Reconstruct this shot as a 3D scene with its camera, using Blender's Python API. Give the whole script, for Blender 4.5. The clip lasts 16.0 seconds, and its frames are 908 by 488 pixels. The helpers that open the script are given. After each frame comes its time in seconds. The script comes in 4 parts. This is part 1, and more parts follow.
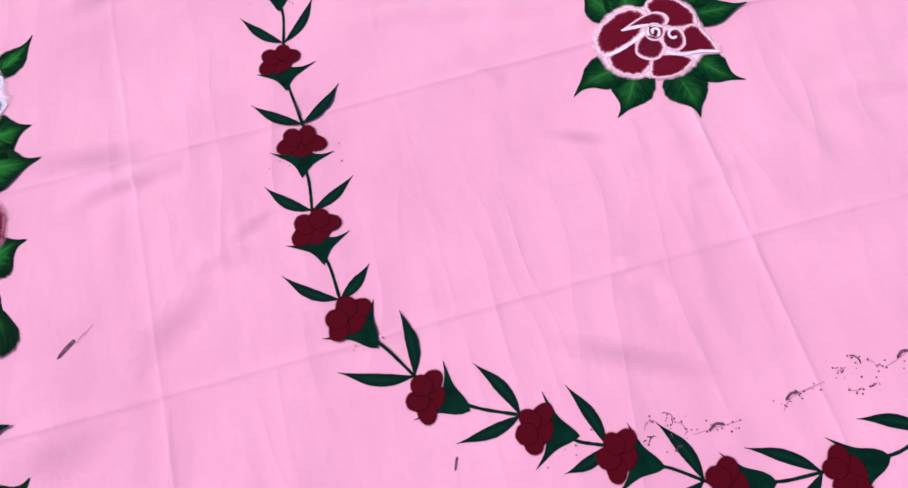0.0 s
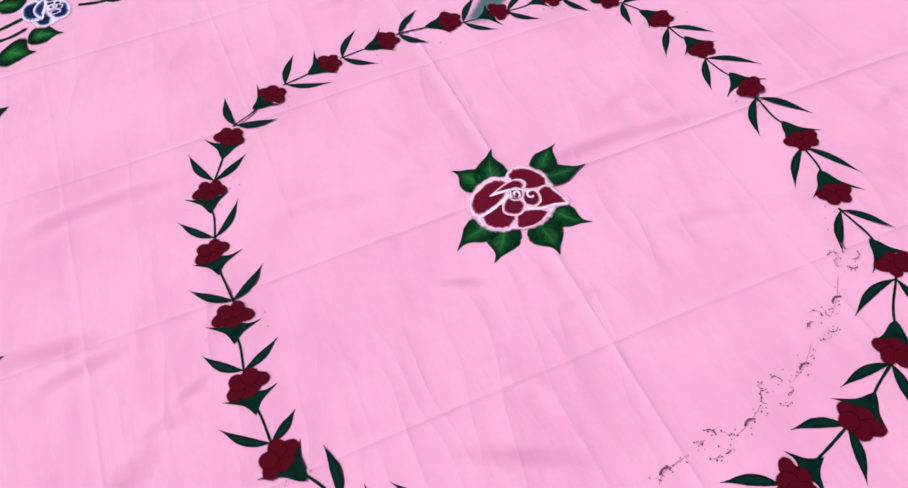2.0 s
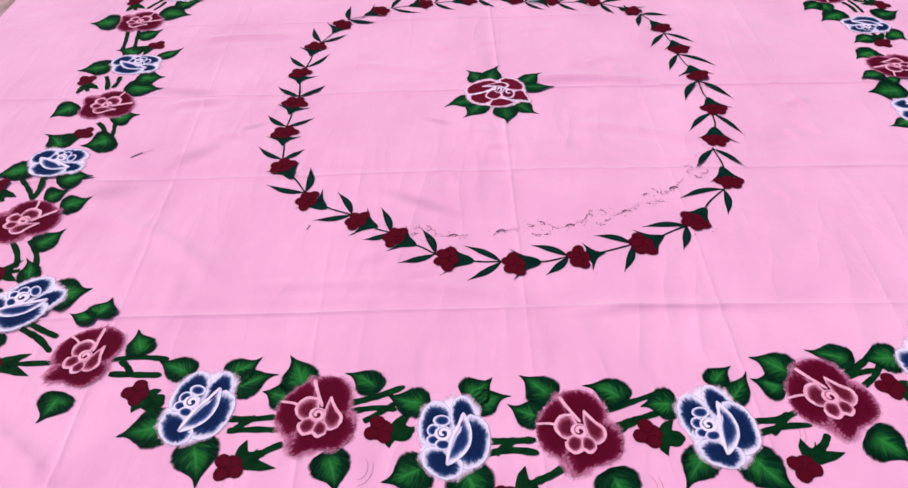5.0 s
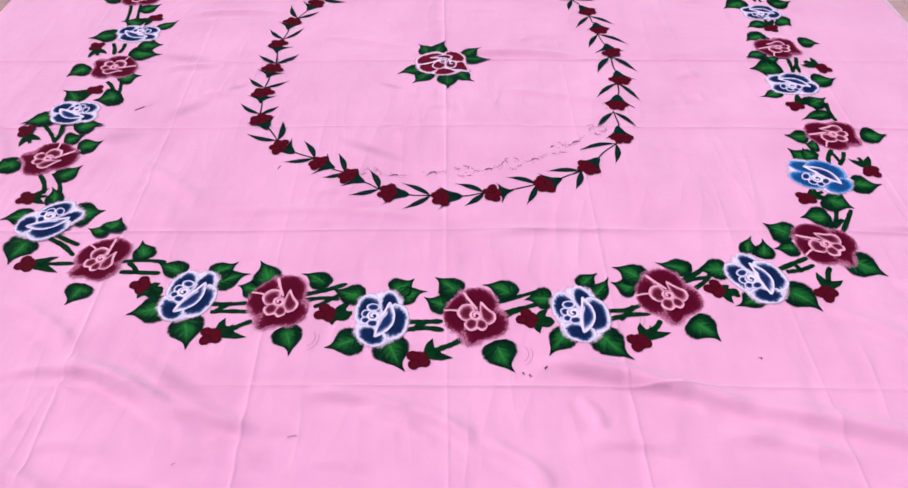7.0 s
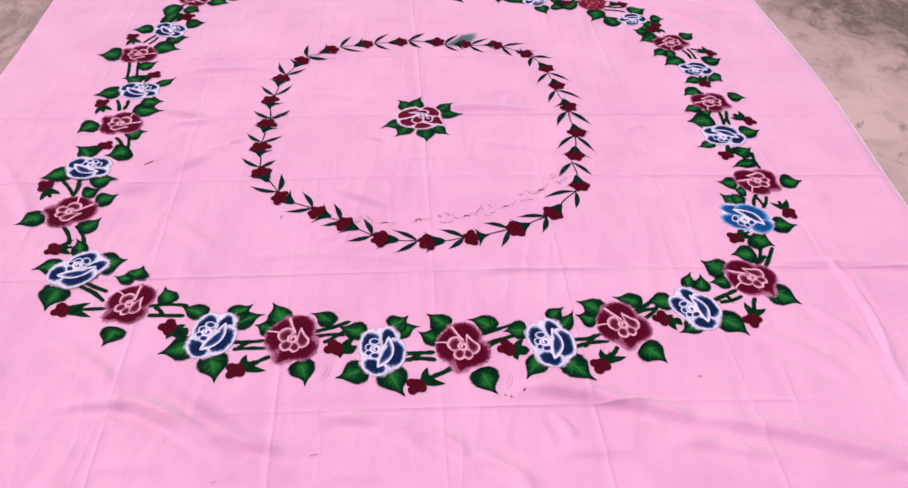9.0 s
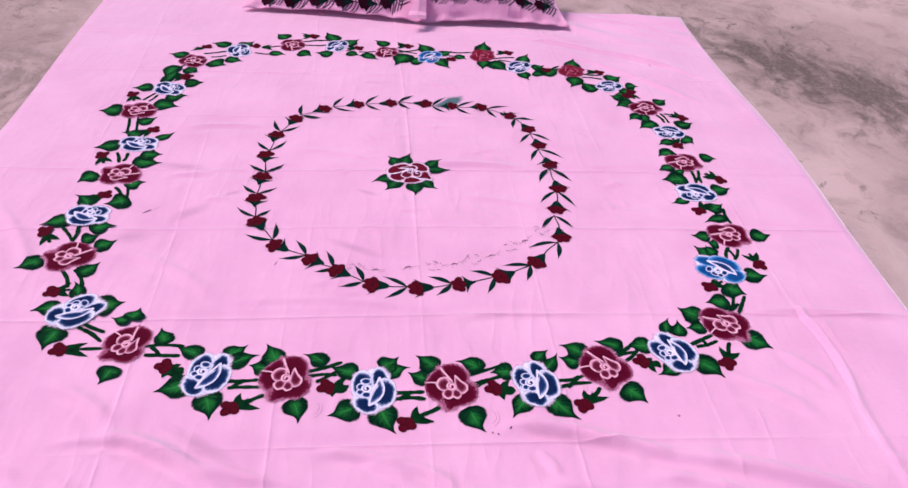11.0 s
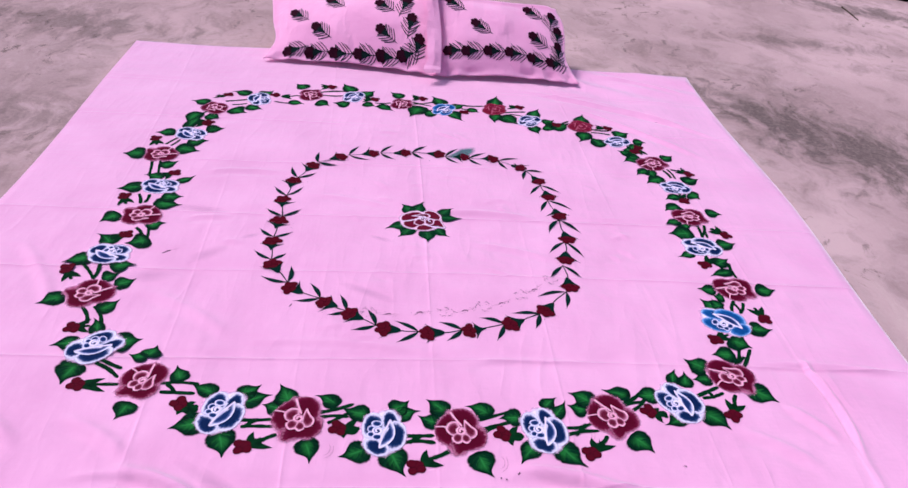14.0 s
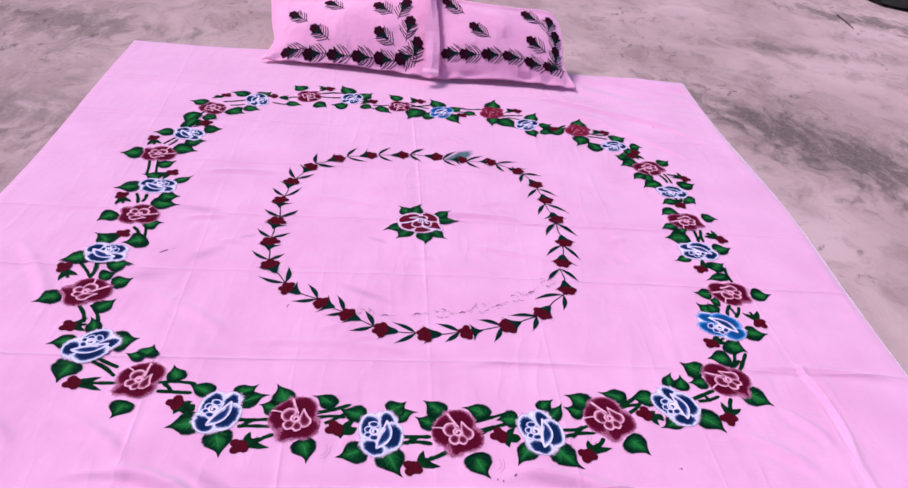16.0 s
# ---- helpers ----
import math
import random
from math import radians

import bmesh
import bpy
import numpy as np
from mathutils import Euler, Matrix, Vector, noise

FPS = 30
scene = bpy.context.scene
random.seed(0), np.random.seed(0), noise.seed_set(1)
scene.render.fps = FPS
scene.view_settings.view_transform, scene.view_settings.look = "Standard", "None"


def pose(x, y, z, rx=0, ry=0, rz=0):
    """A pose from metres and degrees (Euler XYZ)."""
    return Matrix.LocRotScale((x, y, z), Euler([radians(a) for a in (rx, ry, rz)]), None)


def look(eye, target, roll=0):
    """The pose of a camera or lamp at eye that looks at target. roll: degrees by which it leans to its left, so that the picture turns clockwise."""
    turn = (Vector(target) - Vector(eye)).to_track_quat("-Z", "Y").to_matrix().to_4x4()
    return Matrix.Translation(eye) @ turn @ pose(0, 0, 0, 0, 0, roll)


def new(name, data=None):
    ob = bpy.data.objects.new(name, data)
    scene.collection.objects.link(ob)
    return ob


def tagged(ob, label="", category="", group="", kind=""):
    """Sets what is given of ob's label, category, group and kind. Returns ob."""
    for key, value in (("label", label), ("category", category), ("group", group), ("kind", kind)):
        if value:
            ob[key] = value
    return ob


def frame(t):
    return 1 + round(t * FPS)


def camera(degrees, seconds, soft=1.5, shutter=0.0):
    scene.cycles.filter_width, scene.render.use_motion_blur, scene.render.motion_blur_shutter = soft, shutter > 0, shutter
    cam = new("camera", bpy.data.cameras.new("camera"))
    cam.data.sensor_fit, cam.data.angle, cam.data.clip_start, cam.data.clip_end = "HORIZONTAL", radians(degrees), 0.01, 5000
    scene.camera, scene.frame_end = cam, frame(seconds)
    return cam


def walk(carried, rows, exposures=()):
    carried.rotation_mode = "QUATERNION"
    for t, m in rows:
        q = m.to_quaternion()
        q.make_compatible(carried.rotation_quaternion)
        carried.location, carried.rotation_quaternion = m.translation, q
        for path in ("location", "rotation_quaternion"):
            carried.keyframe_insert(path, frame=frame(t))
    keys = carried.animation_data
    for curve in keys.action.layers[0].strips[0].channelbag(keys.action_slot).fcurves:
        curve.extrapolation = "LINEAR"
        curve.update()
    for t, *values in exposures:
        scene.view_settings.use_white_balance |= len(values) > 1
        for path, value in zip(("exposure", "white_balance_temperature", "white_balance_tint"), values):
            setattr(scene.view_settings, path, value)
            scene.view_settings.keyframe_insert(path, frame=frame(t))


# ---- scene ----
cam = camera(64.3, 16.0)
PATH = [
    (0, (-0.273, -0.429, 0.648), (-0.223, 0.279, -1.222), -8.5),
    (0.5, (-0.256, -0.439, 0.677), (-0.118, 0.353, -1.154), -5.4),
    (1, (-0.248, -0.472, 0.691), (-0.011, 0.427, -1.079), -3.8),
    (1.5, (-0.242, -0.5, 0.726), (0.023, 0.552, -0.954), -6.8),
    (2, (-0.232, -0.556, 0.741), (0.054, 0.573, -0.885), -6.6),
    (2.5, (-0.207, -0.668, 0.753), (0.102, 0.511, -0.833), -5.1),
    (3, (-0.163, -0.802, 0.764), (0.093, 0.431, -0.789), -3.9),
    (3.5, (-0.115, -0.895, 0.767), (0.011, 0.424, -0.731), -5.4),
    (4, (-0.066, -0.983, 0.752), (0.009, 0.335, -0.75), -1.5),
    (4.2, (-0.058, -1.031, 0.754), (-0.038, 0.301, -0.737), -0.7),
    (6.3, (0.086, -1.353, 0.788), (-0.052, 0.167, -0.505), -2.3),
    (6.5, (0.098, -1.378, 0.816), (0.01, 0.12, -0.507), -1.7),
    (7, (0.098, -1.436, 0.895), (0.022, -0.049, -0.544), -0.5),
    (7.5, (0.067, -1.459, 0.921), (0.06, -0.124, -0.567), -0.3),
    (8, (0.03, -1.483, 0.958), (-0.004, -0.147, -0.529), 1.2),
    (8.5, (0.033, -1.515, 1.028), (0.001, -0.153, -0.436), 0.3),
    (9, (0.039, -1.54, 1.074), (0.091, -0.122, -0.336), 2.2),
    (9.2, (0.036, -1.556, 1.08), (0.087, -0.106, -0.296), 1.9),
    (11.3, (0.009, -1.623, 1.086), (0.12, -0.076, -0.178), 4.1),
    (11.5, (0.005, -1.626, 1.085), (0.098, -0.074, -0.174), 3.6),
    (12, (0.006, -1.633, 1.092), (0.057, -0.062, -0.145), 2.6),
    (12.5, (0.003, -1.639, 1.096), (0.028, -0.055, -0.124), 2.6),
    (13, (-0.004, -1.646, 1.099), (0.072, -0.041, -0.092), 4.1),
    (13.5, (-0.003, -1.65, 1.101), (0.102, -0.037, -0.077), 5.0),
    (14, (-0.006, -1.654, 1.105), (0.088, -0.028, -0.056), 5.0),
    (14.5, (-0.011, -1.663, 1.11), (0.088, -0.014, -0.017), 5.2),
    (15, (-0.013, -1.662, 1.108), (0.097, -0.027, -0.038), 5.3),
    (15.5, (-0.017, -1.656, 1.106), (0.071, -0.024, -0.048), 5.4),
    (16, (-0.014, -1.66, 1.103), (0.095, -0.028, -0.048), 5.8),
]
walk(cam, [(t, look(eye, target, roll)) for t, eye, target, roll in PATH],
     [(0, 0.0, 6500, 10), (4.2, 0.0, 6500, 10), (6.3, 0.0, 6200, 12), (7.3, 0.0, 6250, 12), (7.8, 0.0, 6500, 10), (9.2, 0.0, 6500, 10), (11.3, 0.03, 5950, 13), (12.6, 0.03, 5850, 14), (14.5, 0.03, 5700, 17), (16, 0.03, 5700, 17)])

# ---- light ----
world = bpy.data.worlds.new("sky")
scene.world = world
world.use_nodes = True
wn = world.node_tree.nodes
sky = wn.new("ShaderNodeTexSky")
sky.sky_type = "NISHITA"
sky.sun_disc = False
sky.sun_elevation, sky.sun_rotation = radians(58.3), radians(-76.0)
sky.air_density, sky.dust_density, sky.ozone_density = 1.0, 4.0, 1.0
world.node_tree.links.new(sky.outputs[0], wn["Background"].inputs[0])
wn["Background"].inputs[1].default_value = 0.11

sun = new("sun", bpy.data.lights.new("sun", "SUN"))
sun.data.energy, sun.data.angle, sun.data.color = 2.86, radians(16), (1.0, 0.933, 0.845)
sun.matrix_world = look((-3.0, 0.75, 5.0), (0, 0, 0))


# ---- materials ----
class Nodes:
    """A short way to write a node material."""

    def __init__(self, name, rough=0.9):
        self.mat = bpy.data.materials.new(name)
        self.mat.use_nodes = True
        self.tree = self.mat.node_tree
        self.bsdf = self.tree.nodes["Principled BSDF"]
        self.bsdf.inputs["Roughness"].default_value = rough
        self.bsdf.inputs["Specular IOR Level"].default_value = 0.03

    def node(self, kind, **inputs):
        n = self.tree.nodes.new("ShaderNode" + kind)
        for key, value in inputs.items():
            self.put(n, key.replace("_", " "), value)
        return n

    def put(self, n, key, value):
        if isinstance(value, bpy.types.NodeSocket):
            self.tree.links.new(value, n.inputs[key])
        else:
            n.inputs[key].default_value = value

    def math(self, op, a, b=0.0):
        n = self.tree.nodes.new("ShaderNodeMath")
        n.operation = op
        for i, v in enumerate((a, b)):
            if isinstance(v, bpy.types.NodeSocket):
                self.tree.links.new(v, n.inputs[i])
            else:
                n.inputs[i].default_value = v
        return n.outputs[0]

    def noise(self, vector, scale, detail=3.0, rough=0.55):
        n = self.node("TexNoise", Vector=vector, Scale=scale, Detail=detail, Roughness=rough)
        return n.outputs["Fac"]

    def stretch(self, vector, scale, shift=(0, 0, 0), turn=0.0):
        n = self.node("Mapping", Vector=vector, Scale=scale, Location=shift, Rotation=(0, 0, radians(turn)))
        return n.outputs[0]

    def ramp(self, fac, stops):
        n = self.node("ValToRGB", Fac=fac)
        e = n.color_ramp.elements
        while len(e) < len(stops):
            e.new(0.5)
        for el, (at, col) in zip(e, stops):
            el.position, el.color = at, (*col, 1) if isinstance(col, tuple) else (col, col, col, 1)
        return n.outputs[0]

    def mix(self, fac, a, b, kind="MIX"):
        n = self.tree.nodes.new("ShaderNodeMix")
        n.data_type, n.blend_type = "RGBA", kind
        for i, v in ((0, fac), (6, a), (7, b)):
            if isinstance(v, bpy.types.NodeSocket):
                self.tree.links.new(v, n.inputs[i])
            else:
                n.inputs[i].default_value = (*v, 1) if isinstance(v, tuple) else v
        return n.outputs[2]

    def finish(self, colour, height=None, strength=0.3, distance=0.001, cover=None):
        self.put(self.bsdf, "Base Color", colour)
        if cover is not None:
            self.put(self.bsdf, "Alpha", cover)
        if height is not None:
            b = self.node("Bump", Strength=strength, Distance=distance, Height=height)
            self.put(self.bsdf, "Normal", b.outputs[0])
        return self.mat


PINK = (0.775, 0.378, 0.592)


def cloth_material(name, colour, strength):
    m = Nodes(name, 0.92)
    at = m.node("NewGeometry").outputs["Position"]
    m.put(m.bsdf, "Sheen Weight", 0.62)
    m.put(m.bsdf, "Sheen Roughness", 0.5)
    blotch = m.noise(at, 4.5, 4)
    thread = m.noise(m.stretch(at, (900, 160, 60)), 1.0, 2)
    weft = m.noise(m.stretch(at, (160, 900, 60)), 1.0, 2)
    weave = m.math("ADD", thread, weft)
    dark = tuple(c * k for c, k in zip(colour, (0.90, 0.83, 0.88)))
    base = m.mix(m.ramp(blotch, ((0.32, 0.0), (0.72, 1.0))), dark, colour)
    grime = m.ramp(m.noise(m.stretch(at, (2.6, 5.2, 3), turn=20), 1.0, 6, 0.65), ((0.60, 0.0), (0.78, 1.0)))
    base = m.mix(m.math("MULTIPLY", grime, 0.22), base, (0.50, 0.25, 0.39))
    base = m.mix(m.math("MULTIPLY", m.ramp(weave, ((0.7, 0.0), (1.3, 1.0))), 0.06), base, tuple(c * 0.75 for c in colour))
    crumple = m.noise(m.stretch(at, (16, 7, 9), turn=24), 1.0, 4, 0.5)
    crumple2 = m.noise(m.stretch(at, (6, 17, 9), turn=-22), 1.0, 3, 0.5)
    soft = m.noise(m.stretch(at, (7, 9, 9), turn=40), 1.0, 3, 0.5)
    lines = m.math("ADD", m.math("MULTIPLY", crumple, 0.9), m.math("MULTIPLY", crumple2, 0.9))
    for turn, size, seed in ((35, (9, 2.6, 3), 3.0), (-62, (9, 2.2, 3), 7.0), (80, (8, 2.4, 3), 11.0)):
        n = m.noise(m.stretch(at, size, (seed, seed, 0), turn), 1.0, 2, 0.45)
        ridge = m.math("SUBTRACT", 1.0, m.math("ABSOLUTE", m.math("MULTIPLY", m.math("SUBTRACT", n, 0.5), 7.0)))
        ridge = m.math("POWER", m.math("MAXIMUM", ridge, 0.0), 2.5)
        gate = m.ramp(m.noise(m.stretch(at, (3, 3, 3), (seed, 0, 0)), 1.0, 1), ((0.46, 0.0), (0.62, 1.0)))
        lines = m.math("ADD", lines, m.math("MULTIPLY", m.math("MULTIPLY", ridge, gate), 0.20))
    lines = m.math("ADD", lines, m.math("MULTIPLY", soft, 0.9))
    height = m.math("ADD", lines, m.math("MULTIPLY", weave, 0.012))
    return m.finish(base, height, strength, 0.0062)


def petal_material(name, deep, mid, rim, inner=0.52, outer=0.82, fuzz=0.30, feather=0.05, weight=1.0):
    """Paint brushed outward from a petal's middle: u runs from the middle to the rim, v round it."""
    m = Nodes(name, 0.75)
    uv = m.node("TexCoord").outputs["UV"]
    info = m.node("ObjectInfo").outputs["Random"]
    sep = m.node("SeparateXYZ", Vector=uv)
    pos = m.node("NewGeometry").outputs["Position"]
    at = m.node("CombineXYZ", X=m.math("MULTIPLY", sep.outputs[0], 3.0), Y=m.math("MULTIPLY", sep.outputs[1], 42.0), Z=m.math("MULTIPLY", info, 30.0)).outputs[0]
    streak = m.noise(at, 1.0, 3, 0.6)
    soft = m.noise(pos, 55, 3)
    r = m.math("ADD", sep.outputs[0], m.math("MULTIPLY", m.math("SUBTRACT", streak, 0.5), fuzz * 1.6))
    r = m.math("ADD", r, m.math("MULTIPLY", m.math("SUBTRACT", soft, 0.5), fuzz))
    col = m.ramp(r, ((0.0, deep), (inner, deep), ((inner + outer) / 2, mid), (outer, rim), (1.0, rim)))
    col = m.mix(m.math("MULTIPLY", m.ramp(streak, ((0.35, 0.0), (0.7, 1.0))), 0.25), col, mid)
    # the paint thins out in bristle marks at the rim
    thin = m.math("ADD", sep.outputs[0], m.math("MULTIPLY", m.math("SUBTRACT", streak, 0.5), 1.0 * feather))
    cover = m.math("MULTIPLY", m.ramp(thin, ((1.0 - 1.3 * feather, 1.0), (1.0, 0.0))), weight)
    return m.finish(col, streak, 0.25, 0.0006, cover)


def leaf_material(name, dark, mid, light, glow=0.8, feather=0.07):
    """Leaf paint: u runs from stalk to tip, v across (0.5 on the midrib)."""
    m = Nodes(name, 0.7)
    uv = m.node("TexCoord").outputs["UV"]
    info = m.node("ObjectInfo").outputs["Random"]
    sep = m.node("SeparateXYZ", Vector=uv)
    u, v = sep.outputs[0], sep.outputs[1]
    off = m.math("ABSOLUTE", m.math("SUBTRACT", v, 0.5))
    # bristle strokes slant from the midrib towards the tip
    slant = m.math("SUBTRACT", u, m.math("MULTIPLY", off, 0.7))
    ribs = m.node("CombineXYZ", X=m.math("MULTIPLY", slant, 15.0), Y=m.math("MULTIPLY", v, 2.4), Z=m.math("MULTIPLY", info, 40.0)).outputs[0]
    streak = m.noise(ribs, 1.0, 3, 0.6)
    cloud = m.noise(m.node("CombineXYZ", X=m.math("MULTIPLY", u, 2.2), Y=m.math("MULTIPLY", v, 1.8), Z=m.math("MULTIPLY", info, 70.0)).outputs[0], 1.0, 2, 0.5)
    mid_d = m.math("ADD", off, m.math("MULTIPLY", m.math("SUBTRACT", streak, 0.5), 0.75))
    mid_d = m.math("ADD", mid_d, m.math("MULTIPLY", m.math("SUBTRACT", cloud, 0.5), 0.55))
    along = m.ramp(u, ((0.10, 0.0), (0.30, 1.0), (0.55, 0.9), (0.85, 0.0)))
    col = m.mix(m.ramp(streak, ((0.38, 0.0), (0.68, 1.0))), dark, mid)
    heart = m.math("MULTIPLY", m.ramp(mid_d, ((0.02, 1.0), (0.26, 0.0))), along)
    col = m.mix(m.math("MULTIPLY", heart, glow), col, light)
    vein = m.math("PINGPONG", m.math("MULTIPLY", m.math("ADD", slant, m.math("MULTIPLY", cloud, 0.12)), 6.5), 0.5)
    vein = m.math("MULTIPLY", m.ramp(vein, ((0.03, 1.0), (0.10, 0.0))), m.math("MULTIPLY", along, m.ramp(off, ((0.20, 1.0), (0.42, 0.0)))))
    rib = m.math("MULTIPLY", m.ramp(off, ((0.012, 1.0), (0.045, 0.0))), m.ramp(u, ((0.15, 0.0), (0.32, 1.0), (0.6, 0.8), (0.8, 0.0))))
    rib = m.math("MAXIMUM", rib, m.math("MULTIPLY", vein, 0.38))
    col = m.mix(m.math("MULTIPLY", rib, 0.55 * glow), col, tuple(min(1.0, c * 1.5 + 0.01) for c in light))
    thin = m.math("ADD", off, m.math("MULTIPLY", m.math("SUBTRACT", streak, 0.5), 1.2 * feather))
    cover = m.ramp(thin, ((0.5 - feather, 1.0), (0.5, 0.0)))
    return m.finish(col, streak, 0.2, 0.0005, cover)


def paint_material(name, colour, other, scale=70):
    m = Nodes(name, 0.75)
    pos = m.node("NewGeometry").outputs["Position"]
    n = m.noise(pos, scale, 4)
    return m.finish(m.mix(m.ramp(n, ((0.3, 0.0), (0.7, 1.0))), colour, other), n, 0.2, 0.0005)


def ground_material():
    m = Nodes("worn_cement", 0.95)
    at = m.node("NewGeometry").outputs["Position"]
    # every tone is broken up by a slow swirl, as wet cement dries
    warp = m.node("TexNoise", Vector=at, Scale=3.2, Detail=4.0)
    bent = m.node("VectorMath")
    bent.operation = "MULTIPLY"
    bent.inputs[1].default_value = (0.30, 0.30, 0.0)
    m.tree.links.new(warp.outputs["Color"], bent.inputs[0])
    moved = m.node("VectorMath")
    m.tree.links.new(at, moved.inputs[0])
    m.tree.links.new(bent.outputs[0], moved.inputs[1])
    bent = moved.outputs[0]
    big = m.noise(m.stretch(bent, (1.0, 1.0, 1), turn=24), 1.0, 4, 0.55)
    cloud = m.noise(m.stretch(bent, (2.6, 2.2, 1), (3, 1, 0), 24), 1.0, 7, 0.66)
    wisp = m.noise(m.stretch(bent, (6.5, 4.6, 1), (7, 4, 0), 20), 1.0, 7, 0.68)
    clump = m.noise(m.stretch(bent, (16, 8, 1), (2, 9, 0), 18), 1.0, 5, 0.6)
    fine = m.noise(at, 75, 4, 0.7)
    col = m.mix(m.ramp(big, ((0.36, 0.0), (0.62, 1.0))), (0.335, 0.232, 0.220), (0.495, 0.350, 0.334))
    stain = m.ramp(cloud, ((0.50, 0.0), (0.60, 0.5), (0.72, 1.0)))
    col = m.mix(m.math("MULTIPLY", stain, 0.56), col, (0.135, 0.095, 0.086))
    worn = m.ramp(wisp, ((0.52, 0.0), (0.66, 1.0)))
    col = m.mix(m.math("MULTIPLY", worn, 0.40), col, (0.150, 0.108, 0.094))
    pale = m.ramp(wisp, ((0.30, 1.0), (0.44, 0.0)))
    col = m.mix(m.math("MULTIPLY", pale, 0.42), col, (0.50, 0.385, 0.345))
    # darker patches beside the cloth, the last a broad one at left: middle, turn, reach along and across, depth
    for x, y, turn, long, wide, deep in ((1.54, 0.58, 40, 0.52, 0.20, 0.78), (1.30, 0.84, 50, 0.40, 0.12, 0.5), (2.42, 2.28, 26, 0.42, 0.09, 0.75), (1.76, 1.71, 8, 0.34, 0.06, 0.55), (-1.38, 0.42, 0, 0.30, 0.16, 0.4), (-1.50, 1.36, 10, 0.36, 0.12, 0.45), (-1.50, 0.85, 80, 0.90, 0.45, 0.34)):
        moved = m.stretch(at, (1, 1, 0), (-x, -y, 0))
        local = m.stretch(m.stretch(moved, (1, 1, 0), turn=turn), (1 / long, 1 / wide, 0))
        gap = m.node("VectorMath")
        gap.operation = "LENGTH"
        m.tree.links.new(local, gap.inputs[0])
        reach = m.math("ADD", gap.outputs["Value"], m.math("MULTIPLY", m.math("SUBTRACT", wisp, 0.5), 3.2))
        reach = m.math("ADD", reach, m.math("MULTIPLY", m.math("SUBTRACT", clump, 0.5), 4.5))
        col = m.mix(m.math("MULTIPLY", m.ramp(m.math("MULTIPLY", reach, 0.5), ((0.15, 1.0), (0.50, 0.4), (0.80, 0.0))), deep), col, (0.090, 0.068, 0.060))
    speck = m.ramp(m.noise(m.stretch(bent, (18, 11, 1), turn=20), 1.0, 5, 0.7), ((0.57, 0.0), (0.66, 1.0)))
    patch = m.ramp(m.noise(at, 1.5, 3), ((0.45, 0.0), (0.60, 1.0)))
    col = m.mix(m.math("MULTIPLY", m.math("MULTIPLY", speck, patch), 0.75), col, (0.075, 0.058, 0.050))
    col = m.mix(m.math("MULTIPLY", m.ramp(fine, ((0.40, 0.0), (0.7, 1.0))), 0.18), col, (0.50, 0.40, 0.35))
    col = m.mix(1.0, col, (1.05, 1.0, 1.09), "MULTIPLY")
    height = m.math("ADD", m.math("MULTIPLY", fine, 0.6), m.math("MULTIPLY", wisp, 1.6))
    return m.finish(col, height, 0.45, 0.006)


CLOTH = cloth_material("pink_cotton", PINK, 0.80)
CASE = cloth_material("pink_pillow_cotton", (0.85, 0.385, 0.61), 1.3)
GROUND = ground_material()
RED_OUT = petal_material("maroon_petal", (0.070, 0.0013, 0.012), (0.112, 0.005, 0.030), (0.48, 0.16, 0.28), 0.62, 1.06, 0.30, 0.06)
RED_IN = petal_material("maroon_inner_petal", (0.080, 0.003, 0.016), (0.23, 0.042, 0.092), (0.76, 0.36, 0.53), 0.44, 0.92, 0.24, 0.03)
BLUE_OUT = petal_material("blue_petal", (0.0025, 0.010, 0.050), (0.018, 0.040, 0.135), (0.72, 0.64, 0.86), 0.52, 0.86, 0.34, 0.04)
BLUE_IN = petal_material("blue_inner_petal", (0.004, 0.016, 0.080), (0.045, 0.072, 0.22), (0.76, 0.68, 0.90), 0.42, 0.84, 0.26, 0.03)
SKY_OUT = petal_material("bright_blue_petal", (0.005, 0.045, 0.18), (0.03, 0.15, 0.42), (0.42, 0.55, 0.86), 0.62, 1.0, 0.28, 0.06)
MID_OUT = petal_material("crimson_petal", (0.098, 0.0025, 0.015), (0.20, 0.02, 0.05), (0.80, 0.56, 0.76), 0.72, 0.88, 0.20)
MID_IN = petal_material("crimson_inner_petal", (0.080, 0.0025, 0.015), (0.24, 0.035, 0.08), (0.80, 0.56, 0.76), 0.64, 0.84, 0.18)
LINE_PINK = paint_material("pink_line", (0.80, 0.42, 0.58), (0.66, 0.26, 0.40))
LINE_WHITE = paint_material("white_line", (0.82, 0.72, 0.90), (0.70, 0.56, 0.80))
HALO_RED = petal_material("rose_halo", (0.26, 0.04, 0.11), (0.50, 0.17, 0.31), (0.70, 0.31, 0.50), 0.78, 1.0, 0.2, 0.14)
CRIMSON = petal_material("faded_crimson_petal", (0.135, 0.004, 0.020), (0.19, 0.012, 0.040), (0.34, 0.06, 0.13), 0.60, 1.05, 0.35, 0.09)
LINE_CRIMSON = paint_material("crimson_line", (0.42, 0.10, 0.17), (0.30, 0.05, 0.10))
